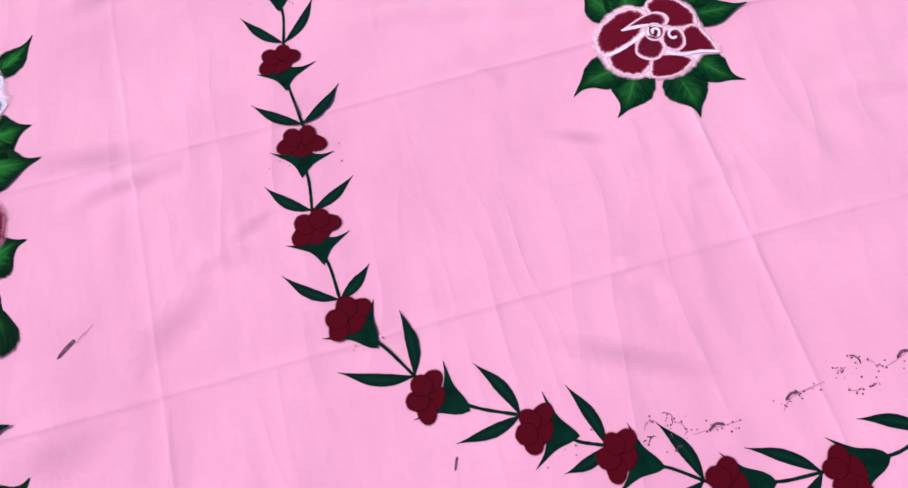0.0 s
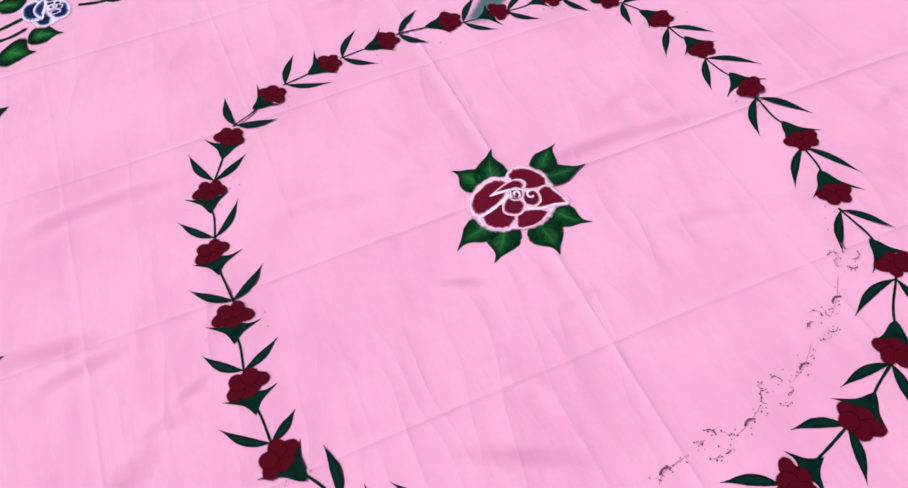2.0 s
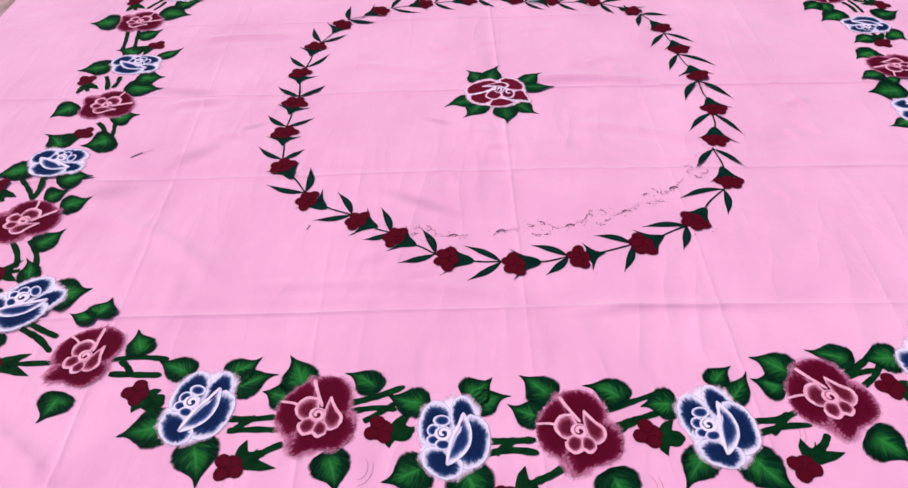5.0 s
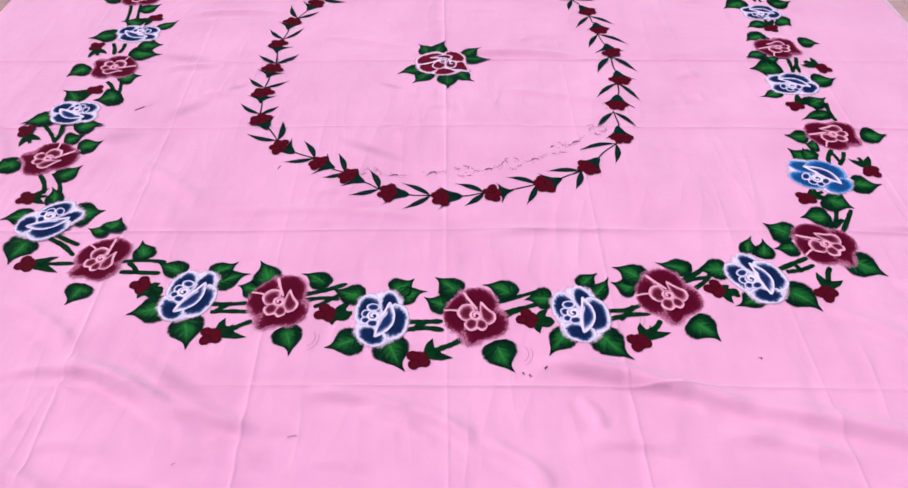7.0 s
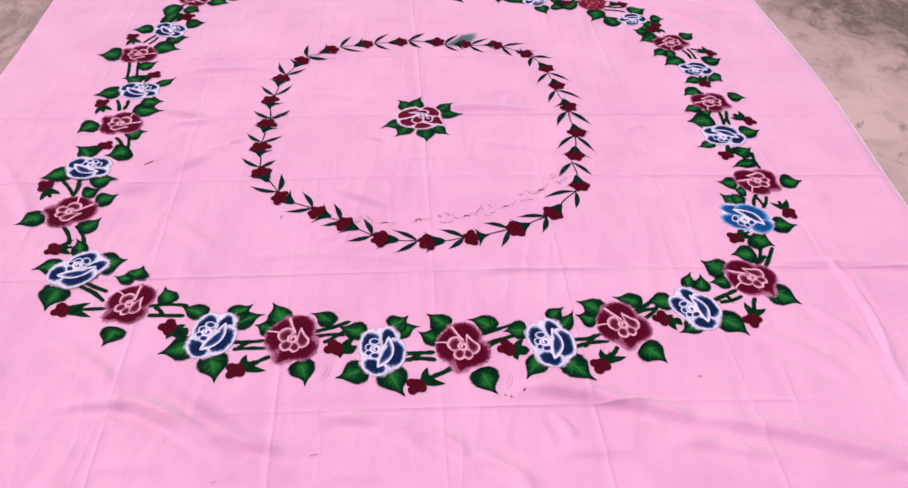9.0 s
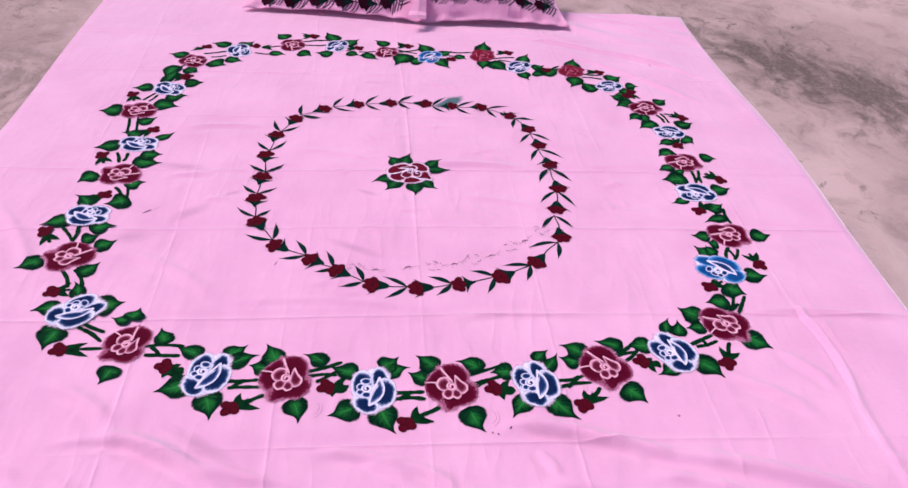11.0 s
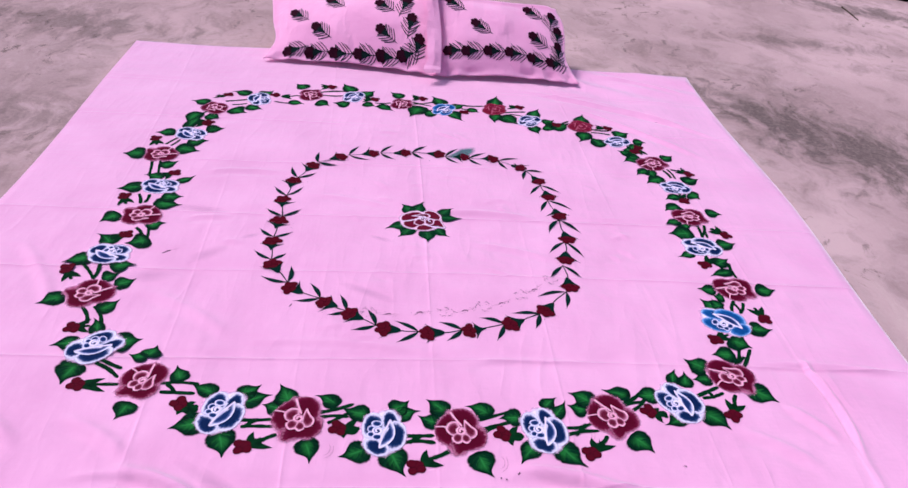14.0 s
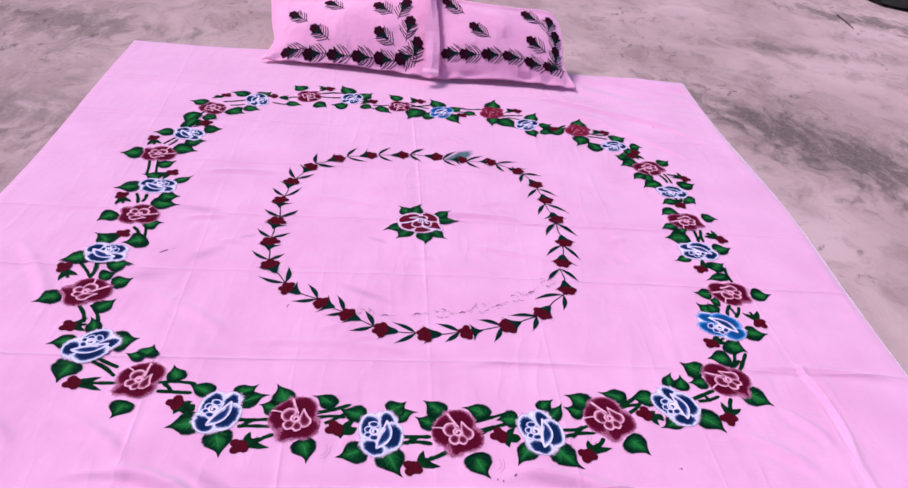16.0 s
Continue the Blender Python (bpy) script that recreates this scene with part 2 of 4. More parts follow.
HALO_BLUE = petal_material("lilac_halo", (0.72, 0.62, 0.86), (0.76, 0.56, 0.76), (0.78, 0.46, 0.68), 0.80, 1.02, 0.25, 0.13)
HALO_MID = petal_material("white_halo", (0.80, 0.56, 0.76), (0.80, 0.53, 0.73), (0.80, 0.44, 0.65), 0.86, 1.0, 0.2, 0.07)
LEAF = leaf_material("green_leaf", (0.0003, 0.0060, 0.0042), (0.0008, 0.026, 0.011), (0.016, 0.158, 0.028), 0.72)
LEAF_MID = leaf_material("deep_green_leaf", (0.0005, 0.011, 0.0055), (0.0012, 0.036, 0.013), (0.020, 0.15, 0.034), 0.50, 0.04)
VINE = leaf_material("dark_teal_leaf", (0.0006, 0.010, 0.009), (0.0010, 0.018, 0.015), (0.003, 0.036, 0.026), 0.4, 0.04)
STEM = paint_material("stem_green", (0.0006, 0.011, 0.005), (0.0020, 0.034, 0.009))
VINE_STEM = paint_material("vine_stem_green", (0.0006, 0.009, 0.008), (0.0012, 0.024, 0.017))
VINE_RED = petal_material("vine_red", (0.070, 0.0018, 0.0090), (0.066, 0.0017, 0.0085), (0.060, 0.0016, 0.008), 0.60, 1.0, 0.30, 0.10)
BUD_RED = petal_material("bud_red", (0.074, 0.002, 0.010), (0.064, 0.002, 0.010), (0.046, 0.002, 0.009), 0.60, 1.0, 0.25, 0.06)
SMUDGE = petal_material("teal_smudge", (0.020, 0.125, 0.130), (0.05, 0.17, 0.18), (0.20, 0.28, 0.32), 0.40, 0.9, 0.30, 0.30, 0.72)
CARBON = paint_material("carbon_ink", (0.045, 0.020, 0.045), (0.20, 0.09, 0.15), 300)
DUST = paint_material("carbon_dust", (0.40, 0.18, 0.29), (0.56, 0.25, 0.40), 300)
# thin grey for grime and for the folds' soft shade, put in as colour
DUSTY_SHADE = petal_material("grey_dust_and_fold_shade", (0.36, 0.20, 0.33), (0.40, 0.22, 0.35), (0.55, 0.28, 0.44), 0.3, 0.9, 0.5, 0.75, 0.17)
CASE_RED = petal_material("pillow_maroon", (0.026, 0.0025, 0.011), (0.022, 0.0025, 0.010), (0.016, 0.0025, 0.009), 0.6, 1.0, 0.2)
CASE_GREEN = paint_material("pillow_green", (0.003, 0.009, 0.010), (0.006, 0.019, 0.018), 120)
BARK = paint_material("dry_bark", (0.05, 0.035, 0.028), (0.09, 0.065, 0.05), 60)
BLACK = paint_material("black_rubber", (0.012, 0.012, 0.012), (0.03, 0.028, 0.026), 30)


# ---- making meshes ----
def mesh_object(name, verts, faces, material, parent=None, label="", uvs=None, smooth=True):
    me = bpy.data.meshes.new(name)
    me.from_pydata(verts, [], faces)
    me.materials.append(material)
    if uvs is not None:
        layer = me.uv_layers.new(name="UVMap")
        index = np.empty(len(me.loops), dtype=np.int32)
        me.loops.foreach_get("vertex_index", index)
        layer.data.foreach_set("uv", np.asarray(uvs, dtype=np.float32)[index].ravel())
    if smooth:
        me.polygons.foreach_set("use_smooth", [True] * len(me.polygons))
    me.update()
    ob = new(name, me)
    if parent is not None:
        ob.parent = parent
    return tagged(ob, label)


def spline(points, closed, per=6):
    """A smooth curve through a few control points."""
    p = [np.array(q, float) for q in points]
    n = len(p)
    out = []
    for i in range(n if closed else n - 1):
        if closed:
            a, b, c, d = p[i - 1], p[i], p[(i + 1) % n], p[(i + 2) % n]
        else:
            a, b, c, d = p[max(i - 1, 0)], p[i], p[i + 1], p[min(i + 2, n - 1)]
        for k in range(per):
            t = k / per
            out.append(0.5 * (2 * b + (c - a) * t + (2 * a - 5 * b + 4 * c - d) * t * t + (3 * b - a - 3 * c + d) * t ** 3))
    if not closed:
        out.append(p[-1])
    return out


# ---- the cloth's lie: packing creases, soft waves and wrinkles ----
GROUND_Z = -0.009
CREASE_X = (-0.845, -0.565, -0.285, 0.0, 0.265, 0.545, 0.83)
CREASE_Y = (-1.13, -0.865, -0.545, -0.245, 0.005, 0.29, 0.57, 0.86)


def smooth_step(x):
    x = np.clip(x, 0.0, 1.0)
    return x * x * (3 - 2 * x)


def drift_x(y):
    """How far the upright creases wander sideways."""
    return -0.075 * (y + 0.05) + 0.008 * np.sin(2.2 * y + 1.0)


def drift_y(x):
    return 0.035 * x + 0.007 * np.sin(2.6 * x + 0.8)


def lie(x, y):
    """Height of the cloth's top."""
    x, y = np.asarray(x, float), np.asarray(y, float)
    z = waves(x, y)
    for i, c in enumerate(CREASE_X):
        d = x - c - drift_x(y)
        amp = crease_x(i, y)
        z = z + amp * np.exp(-(d / 0.0028) ** 2) - 0.8 * amp * np.exp(-((d + 0.012) / 0.010) ** 2) - 0.6 * amp * np.exp(-((d - 0.02) / 0.018) ** 2)
    for i, c in enumerate(CREASE_Y):
        d = y - c - drift_y(x)
        amp = crease_y(i, x)
        z = z + amp * np.exp(-(d / 0.0028) ** 2) - 0.8 * amp * np.exp(-((d - 0.012) / 0.010) ** 2) - 0.5 * amp * np.exp(-((d + 0.02) / 0.018) ** 2)
    return z + broad_folds(x, y)


def over(x, y):
    """The same without the fine creases' narrow profile: what paint lies on."""
    z = waves(x, y)
    for i, c in enumerate(CREASE_X):
        z = z + crease_x(i, y) * np.exp(-((x - c - drift_x(y)) / 0.018) ** 2)
    for i, c in enumerate(CREASE_Y):
        z = z + crease_y(i, x) * np.exp(-((y - c - drift_y(x)) / 0.018) ** 2)
    return z + broad_folds(x, y)


def crease_x(i, y):
    return 0.0011 * (0.65 + 0.35 * np.sin(2.7 * y + 2.4 * i)) * (1.15 if i == 3 else 0.62) * (1 + 0.7 * smooth_step((-0.60 - y) / 0.25))


def crease_y(i, x):
    low = 0.6 if i in (2, 3, 4) else 0.25
    return 0.0011 * (low + (1 - low) * np.clip(np.sin(3.3 * x + (0.84 if i == 1 else 1.7 * i)) + 0.35, 0, 1)) * (2.3 if i in (1, 2, 3, 4) else 1.5)


def waves(x, y):
    z = 0.0022 * np.sin(5.1 * x + 2.3 * y + 1.3 * np.sin(3.1 * y)) * np.sin(6.3 * y - 1.7 * x + 0.4)
    z = z + 0.0011 * np.sin(17 * x + 9 * y + 2.0 * np.sin(4 * y + x)) * np.sin(7 * y - 5 * x)
    return z


# wrinkles: start, end, height, half-width
FOLDS_NEAR_HEM = [
    (.200, -.810, .360, -.835, .0050, .0120), (.330, -.835, .480, -.875, .0060, .0120), (.460, -.868, .860, -.965, .0065, .0140), (.450, -.915, .600, -.950, .0042, .0110), (.110, -.945, .200, -1.000, .0042, .0100),
    (.020, -.900, .100, -.948, .0040, .0100), (.245, -.870, .276, -.915, .0030, .0080), (-.530, -.842, -.370, -.894, .0045, .0120), (-.470, -.855, -.300, -.942, .0045, .0120), (-.135, -.876, .020, -.905, .0045, .0100),
    (-.580, -1.005, -.440, -1.058, .0042, .0120), (-.325, -.912, -.215, -.947, .0036, .0100), (-.060, -.900, .020, -.930, .0030, .0080), (-.650, -.735, -.515, -.815, .0035, .0120)]
FOLDS_SIDES = [
    (.872, -.510, .891, -.730, .0066, .0060), (.777, -.631, .850, -.705, .0040, .0100), (.659, -.700, .785, -.775, .0036, .0120), (.745, -.508, 1.090, -.518, .0030, .0100), (-.400, -1.020, -.100, -1.100, .0040, .0140),
    (.350, -1.000, .700, -1.100, .0045, .0150), (-.860, -.700, -.720, -.800, .0036, .0130), (.100, -.545, .380, -.528, .0017, .0080), (-.360, -.505, .0000, -.512, .0015, .0090), (.060, .048, .330, .030, .0026, .0100),
    (.140, -.100, .340, -.150, .0020, .0100), (-.300, .100, -.100, .060, .0018, .0100), (-.620, -.360, -.420, -.480, .0026, .0140), (-.980, -.200, -.820, -.420, .0028, .0140)]
FOLDS_FAR = [
    (.400, .905, .920, .700, .0040, .0120), (.550, .770, .905, .470, .0036, .0110), (.680, 1.105, .980, .995, .0040, .0120), (.620, .860, 1.000, .620, .0028, .0100), (-.630, .197, -.440, .216, .0024, .0100),
    (-.620, -.050, -.520, -.035, .0024, .0090)]
FOLDS = FOLDS_NEAR_HEM + FOLDS_SIDES + FOLDS_FAR
rumple = random.Random(5)
for _ in range(46):
    # short slanting wrinkles on the bare cloth near the hem and outside the garland
    cx, cy = rumple.uniform(-1.0, 1.0), rumple.uniform(-1.25, -.84)
    run, slope = rumple.uniform(.05, .15), radians(rumple.uniform(-40, 4))
    FOLDS.append((cx, cy, cx + run * math.cos(slope), cy + run * math.sin(slope), rumple.uniform(.0010, .0021), rumple.uniform(.006, .010)))
for _ in range(34):
    a, r = rumple.uniform(0, 6.28), rumple.choice((rumple.uniform(.15, .29), rumple.uniform(.49, .54)))
    cx, cy = r * math.cos(a), r * math.sin(a)
    run, slope = rumple.uniform(.03, .07), radians(rumple.uniform(-60, 30))
    FOLDS.append((cx, cy, cx + run * math.cos(slope), cy + run * math.sin(slope), rumple.uniform(.0007, .0014), rumple.uniform(.006, .009)))


def broad_folds(x, y):
    # slanting wrinkles towards the near hem: start, end, height, half-width
    z = 0.0
    for x0, y0, x1, y1, high, half in FOLDS:
        long = math.hypot(x1 - x0, y1 - y0)
        ux, uy = (x1 - x0) / long, (y1 - y0) / long
        s = ((x - x0) * ux + (y - y0) * uy) / long
        d = (y - y0) * ux - (x - x0) * uy - 0.012 * np.clip(np.sin(np.pi * s), -1, 1) * min(1, long / 0.3)
        window = smooth_step((s + 0.15) / 0.4) * smooth_step((1.15 - s) / 0.4)
        z = z + window * 2.0 * high * (np.exp(-(d / half) ** 2) - 0.5 * np.exp(-((d + 1.7 * half) / (1.3 * half)) ** 2))
    # a sharp fold beside the right hem
    edge = smooth_step((-0.45 - y) / 0.08)
    z = z + edge * 0.0035 * np.exp(-((x - 0.838 - drift_x(y)) / 0.009) ** 2)
    # pulls between the pillows and the far corner
    far = smooth_step((y - 0.78) / 0.25) * smooth_step((x - 0.35) / 0.25)
    z = z + far * 0.0055 * np.sin(44 * (y + 0.38 * (x - 0.5) + 0.02 * np.sin(9 * x)))
    # flattened rumples inside the ring
    mid = np.exp(-((x - 0.16) / 0.11) ** 2 - ((y + 0.12) / 0.11) ** 2)
    return z + mid * 0.0010 * np.sin(95 * x + 18 * y + 2 * np.sin(37 * y)) * np.sin(40 * y + 9 * x)


def hem_left(y):
    return -1.132 - 0.054 * np.clip(y / 1.2, 0, 1) ** 1.5 + 0.003 * np.sin(6 * y)


def hem_right(y):
    return 1.124 - 0.070 * smooth_step((y + 0.1) / 1.25) + 0.003 * np.sin(7 * y)


def hem_far(x):
    return 1.185 + 0.012 * np.sin(2.4 * x + 2.2) + 0.006 * np.sin(9 * x)


def stations(start, end, step, creases):
    """Grid lines from start to end, set close beside each crease."""
    out = [q for q in np.arange(start, end, step) if all(abs(q - c) > 0.013 for c in creases)]
    for c in creases:
        out += [c + d for d in (-.012, -.008, -.0052, -.0034, -.0020, -.0009, 0, .0009, .0020, .0034, .0052, .008, .012)]
    return np.array([start] + sorted(q for q in out if start + .004 < q < end - .004) + [end])


def build_sheet():
    col = stations(-1.14, 1.14, 0.0055, CREASE_X)[None, :]
    row = stations(-1.33, 1.19, 0.0055, CREASE_Y)[:, None]
    hold_x = 1 - smooth_step((np.abs(col) - 0.86) / 0.26)
    hold_y = (1 - smooth_step((row - 0.9) / 0.28)) * (1 - smooth_step((-1.15 - row) / 0.17))
    x = col + hold_x * drift_x(row + 0 * col)
    wide = np.where(x < 0, hem_left(row + 0 * x) / -1.14, hem_right(row + 0 * x) / 1.14)
    x = x * (1 + (wide - 1) * smooth_step((np.abs(col) - 0.86) / 0.26))
    y = row + hold_y * drift_y(x)
    y = y + (hem_far(x) - 1.19) * smooth_step((row - 0.9) / 0.28)
    z = lie(x, y)
    edge = np.minimum.reduce([col + 1.14 + 0 * row, 1.14 - col + 0 * row, row + 1.33 + 0 * col, 1.19 - row + 0 * col])
    z = -0.0055 + (z + 0.0055) * smooth_step(edge / 0.022) + 0.0018 * (edge < 0.012)
    top = np.stack([x, y, z], -1).reshape(-1, 3)
    i = np.arange(x.size).reshape(x.shape)
    quads = np.stack([i[:-1, :-1], i[:-1, 1:], i[1:, 1:], i[1:, :-1]], -1).reshape(-1, 4)
    rim = np.concatenate([i[0, :-1], i[:-1, -1], i[-1, :0:-1], i[:0:-1, 0]])
    low = top[rim].copy()
    low[:, 2] = GROUND_Z + 0.0002
    n, m = len(top), len(rim)
    k = np.arange(m)
    skirt = np.stack([rim, n + k, n + (k + 1) % m, rim[(k + 1) % m]], -1)
    verts = np.concatenate([top, low]).tolist()
    ob = mesh_object("bedsheet", verts, np.concatenate([quads, skirt]).tolist(), CLOTH)
    return tagged(ob, "pink cotton bedsheet hand-painted with roses, spread on bare ground", "bedsheet")


ground_me = bpy.data.meshes.new("ground")
bm = bmesh.new()
bmesh.ops.create_grid(bm, x_segments=40, y_segments=40, size=300)
bmesh.ops.translate(bm, verts=bm.verts, vec=(0, 0, GROUND_Z))
bm.to_mesh(ground_me)
bm.free()
ground_me.materials.append(GROUND)
ground = tagged(new("ground", ground_me), "worn dusty cement ground with dark stains", "ground", kind="structure")

sheet = build_sheet()


# ---- brush work on a surface ----
def on_sheet(xy, layer):
    z = over(xy[:, 0], xy[:, 1]) + 0.00040 + 0.00014 * layer
    return np.column_stack([xy, z])


FRACTIONS = (0.0, 0.3, 0.55, 0.75, 0.9, 1.0)


def dab(name, outline, material, parent, layer=0, label="", ragged=0.0, surface=on_sheet):
    """A filled brush mark with a closed outline; u runs from the middle to the rim."""
    ring = np.array(outline)
    c = ring.mean(0)
    n = len(ring)
    if ragged:
        ring = c + (ring - c) * (1 + ragged * np.random.uniform(-1, 1, (n, 1)))
    xy, uv = [c[None]], [np.array([[0.0, 0.5]])]
    turn = np.arange(n) / n
    turn = 1 - np.abs(2 * turn - 1)
    for f in FRACTIONS[1:]:
        xy.append(c + (ring - c) * f)
        uv.append(np.column_stack([np.full(n, f), turn]))
    faces = [(0, 1 + k, 1 + (k + 1) % n) for k in range(n)]
    for r in range(len(FRACTIONS) - 2):
        a, b = 1 + r * n, 1 + (r + 1) * n
        faces += [(a + k, b + k, b + (k + 1) % n, a + (k + 1) % n) for k in range(n)]
    pts = surface(np.concatenate(xy), layer)
    return mesh_object(name, pts.tolist(), faces, material, parent, label, np.concatenate(uv))


def ribbon(name, centre, halves, material, parent, layer=0, label="", across=4, surface=on_sheet):
    """A mark along a curve with half-widths on either side; u runs along it, v across."""
    c = np.array(centre)
    way = np.gradient(c, axis=0)
    way /= np.linalg.norm(way, axis=1)[:, None] + 1e-9
    side = np.column_stack([-way[:, 1], way[:, 0]])
    h = np.array(halves, float)
    if h.ndim == 1:
        h = np.column_stack([h, h])
    xy, uv = [], []
    n = len(c)
    for j in range(across + 1):
        v = j / across
        off = (-h[:, 0] * (1 - 2 * v)) * (v < 0.5) + h[:, 1] * (2 * v - 1) * (v >= 0.5)
        xy.append(c + side * off[:, None])
        uv.append(np.column_stack([np.linspace(0, 1, n), np.full(n, v)]))
    faces = []
    for j in range(across):
        a, b = j * n, (j + 1) * n
        faces += [(a + k, a + k + 1, b + k + 1, b + k) for k in range(n - 1)]
    pts = surface(np.concatenate(xy), layer)
    return mesh_object(name, pts.tolist(), faces, material, parent, label, np.concatenate(uv))


def stroke(name, points, width, material, parent, layer=0, taper=(0.5, 0.3), surface=on_sheet, label=""):
    c = spline(points, False, 6)
    s = np.linspace(0, 1, len(c))
    w = width / 2 * np.minimum(1, np.minimum(taper[0] + s * 6, taper[1] + (1 - s) * 6))
    w = w * np.random.uniform(0.85, 1.15, len(c))
    return ribbon(name, c, w, material, parent, layer, label, 2, surface)


def leaf(base, tip, width, material, parent, layer=0, name="leaf", bend=0.0, slim=False, surface=on_sheet, label="", tuck=0.16, sway=None):
    """A painted leaf: heart-shaped at the stalk and drawn out to a curling point, or slim as a willow leaf."""
    a, b = np.array(base), np.array(tip)
    if not slim:
        a = a - tuck * (b - a)
    d = b - a
    side = np.array([-d[1], d[0]])
    n = 19
    s = np.linspace(0, 1, n)
    curl_tip = random.choice((-1, 1)) * random.uniform(.05, .13) if sway is None else sway
    bow = bend * np.sin(np.pi * s) * (1 - 0.4 * s)
    if not slim:
        bow = bow + curl_tip * (s ** 4 - 0.55 * s ** 2 * (1 - s))
    c = a + d * s[:, None] + side * bow[:, None]
    if slim:
        w = width / 2 * np.sin(np.pi * np.clip(s, 0.03, 1) ** 0.85) ** 1.1 * (1 - 0.35 * smooth_step((s - 0.55) / 0.45))
    else:
        w = width * 0.62 * np.sin(np.pi * np.clip(s, 0, 1) ** 0.62) ** 0.70
        w = w * (1 - 0.72 * smooth_step((s - 0.48) / 0.42)) + width * 0.05 * (1 - s) * smooth_step(s / 0.05)
    w = np.maximum(w, 0.0003)
    one, two = np.random.uniform(0.90, 1.08, 2)
    h = np.column_stack([w * one, w * two]) * np.random.uniform(0.96, 1.04, (n, 2))
    return ribbon(name, c, h, material, parent, layer, label, 6, surface)


class Place:
    """Local drawing coordinates: origin, turn and size."""

    def __init__(self, x, y, turn, size):
        self.o, self.k = np.array((x, y)), size
        self.ex = np.array((math.cos(turn), math.sin(turn)))
        self.ey = np.array((-math.sin(turn), math.cos(turn)))

    def __call__(self, *pts):
        return [self.o + self.k * (self.ex * p[0] + self.ey * p[1]) for p in pts]


def blob(cx, cy, rx, ry=None, n=8, turn=0.0):
    ry = rx if ry is None else ry
    ca, sa = math.cos(turn), math.sin(turn)
    out = []
    for k in range(n):
        a = 2 * math.pi * k / n
        x, y = rx * math.cos(a), ry * math.sin(a)
        out.append((cx + x * ca - y * sa, cy + x * sa + y * ca))
    return out


def curl(cx, cy, r, turns=1.6, start=0.0, n=14):
    return [(cx + r * (1 - k / n * 0.85) * math.cos(start + turns * 2 * math.pi * k / n),
             cy + r * (1 - k / n * 0.85) * math.sin(start + turns * 2 * math.pi * k / n)) for k in range(n)]


RED_PETALS = (
    [(-.37, .98), (-.71, .80), (-.97, .38), (-1.03, -.02), (-.90, -.38), (-.50, -.62), (-.15, -.3), (-.1, .39)],
    [(-.37, 1.05), (-.14, 1.20), (.25, 1.20), (.56, .93), (.70, .52), (.58, .14), (.14, -.05), (-.18, .25)],
    [(.54, .27), (.88, .18), (1.0, -.14), (.88, -.59), (.52, -.79), (.09, -.88), (-.32, -1.09), (-.43, -.64), (-.36, -.22), (.09, .08)],
)
RED_INNER = (
    [(-.12, .52), (-.41, .48), (-.56, .2), (-.48, -.06), (-.21, -.16), (0, .04)],
    [(.18, .64), (.38, .31), (.59, .09), (.57, -.18), (.34, -.30), (.16, -.04), (.12, .32)],
    [(-.32, -.12), (-.36, -.34), (-.2, -.50), (0, -.38), (.04, -.14), (-.16, -.02)],
    [(.02, -.14), (-.01, -.38), (.14, -.50), (.32, -.40), (.31, -.18), (.14, -.06)],
)
BLUE_PETALS = (
    [(-.12, .80), (-.34, 1.06), (-.66, 1.06), (-.89, .7), (-.93, .18), (-.76, -.25), (-.36, -.24), (0, .28)],
    [(-.08, .40), (-.14, .88), (.02, 1.25), (.30, 1.25), (.54, .9), (.60, .52), (.3, .24), (.06, .2)],
    [(.3, .66), (.64, .68), (.90, .38), (.96, -.16), (.82, -.66), (.42, -.88), (.02, -.74), (.16, -.2)],
    [(-.74, -.36), (-.71, -.82), (-.40, -1.08), (-.04, -1.18), (.30, -.98), (.26, -.62), (-.02, -.56), (-.3, -.28)],
)
BLUE_INNER = (
    [(.24, .76), (.46, .28), (.46, -.18), (.24, -.56), (-.12, -.80), (-.06, -.34), (.06, .08), (.2, .36)],
    blob(-.33, .48, .24, .17), blob(-.52, .18, .18, .19), blob(-.50, -.10, .19, .16), blob(-.25, -.22, .22, .16),
)


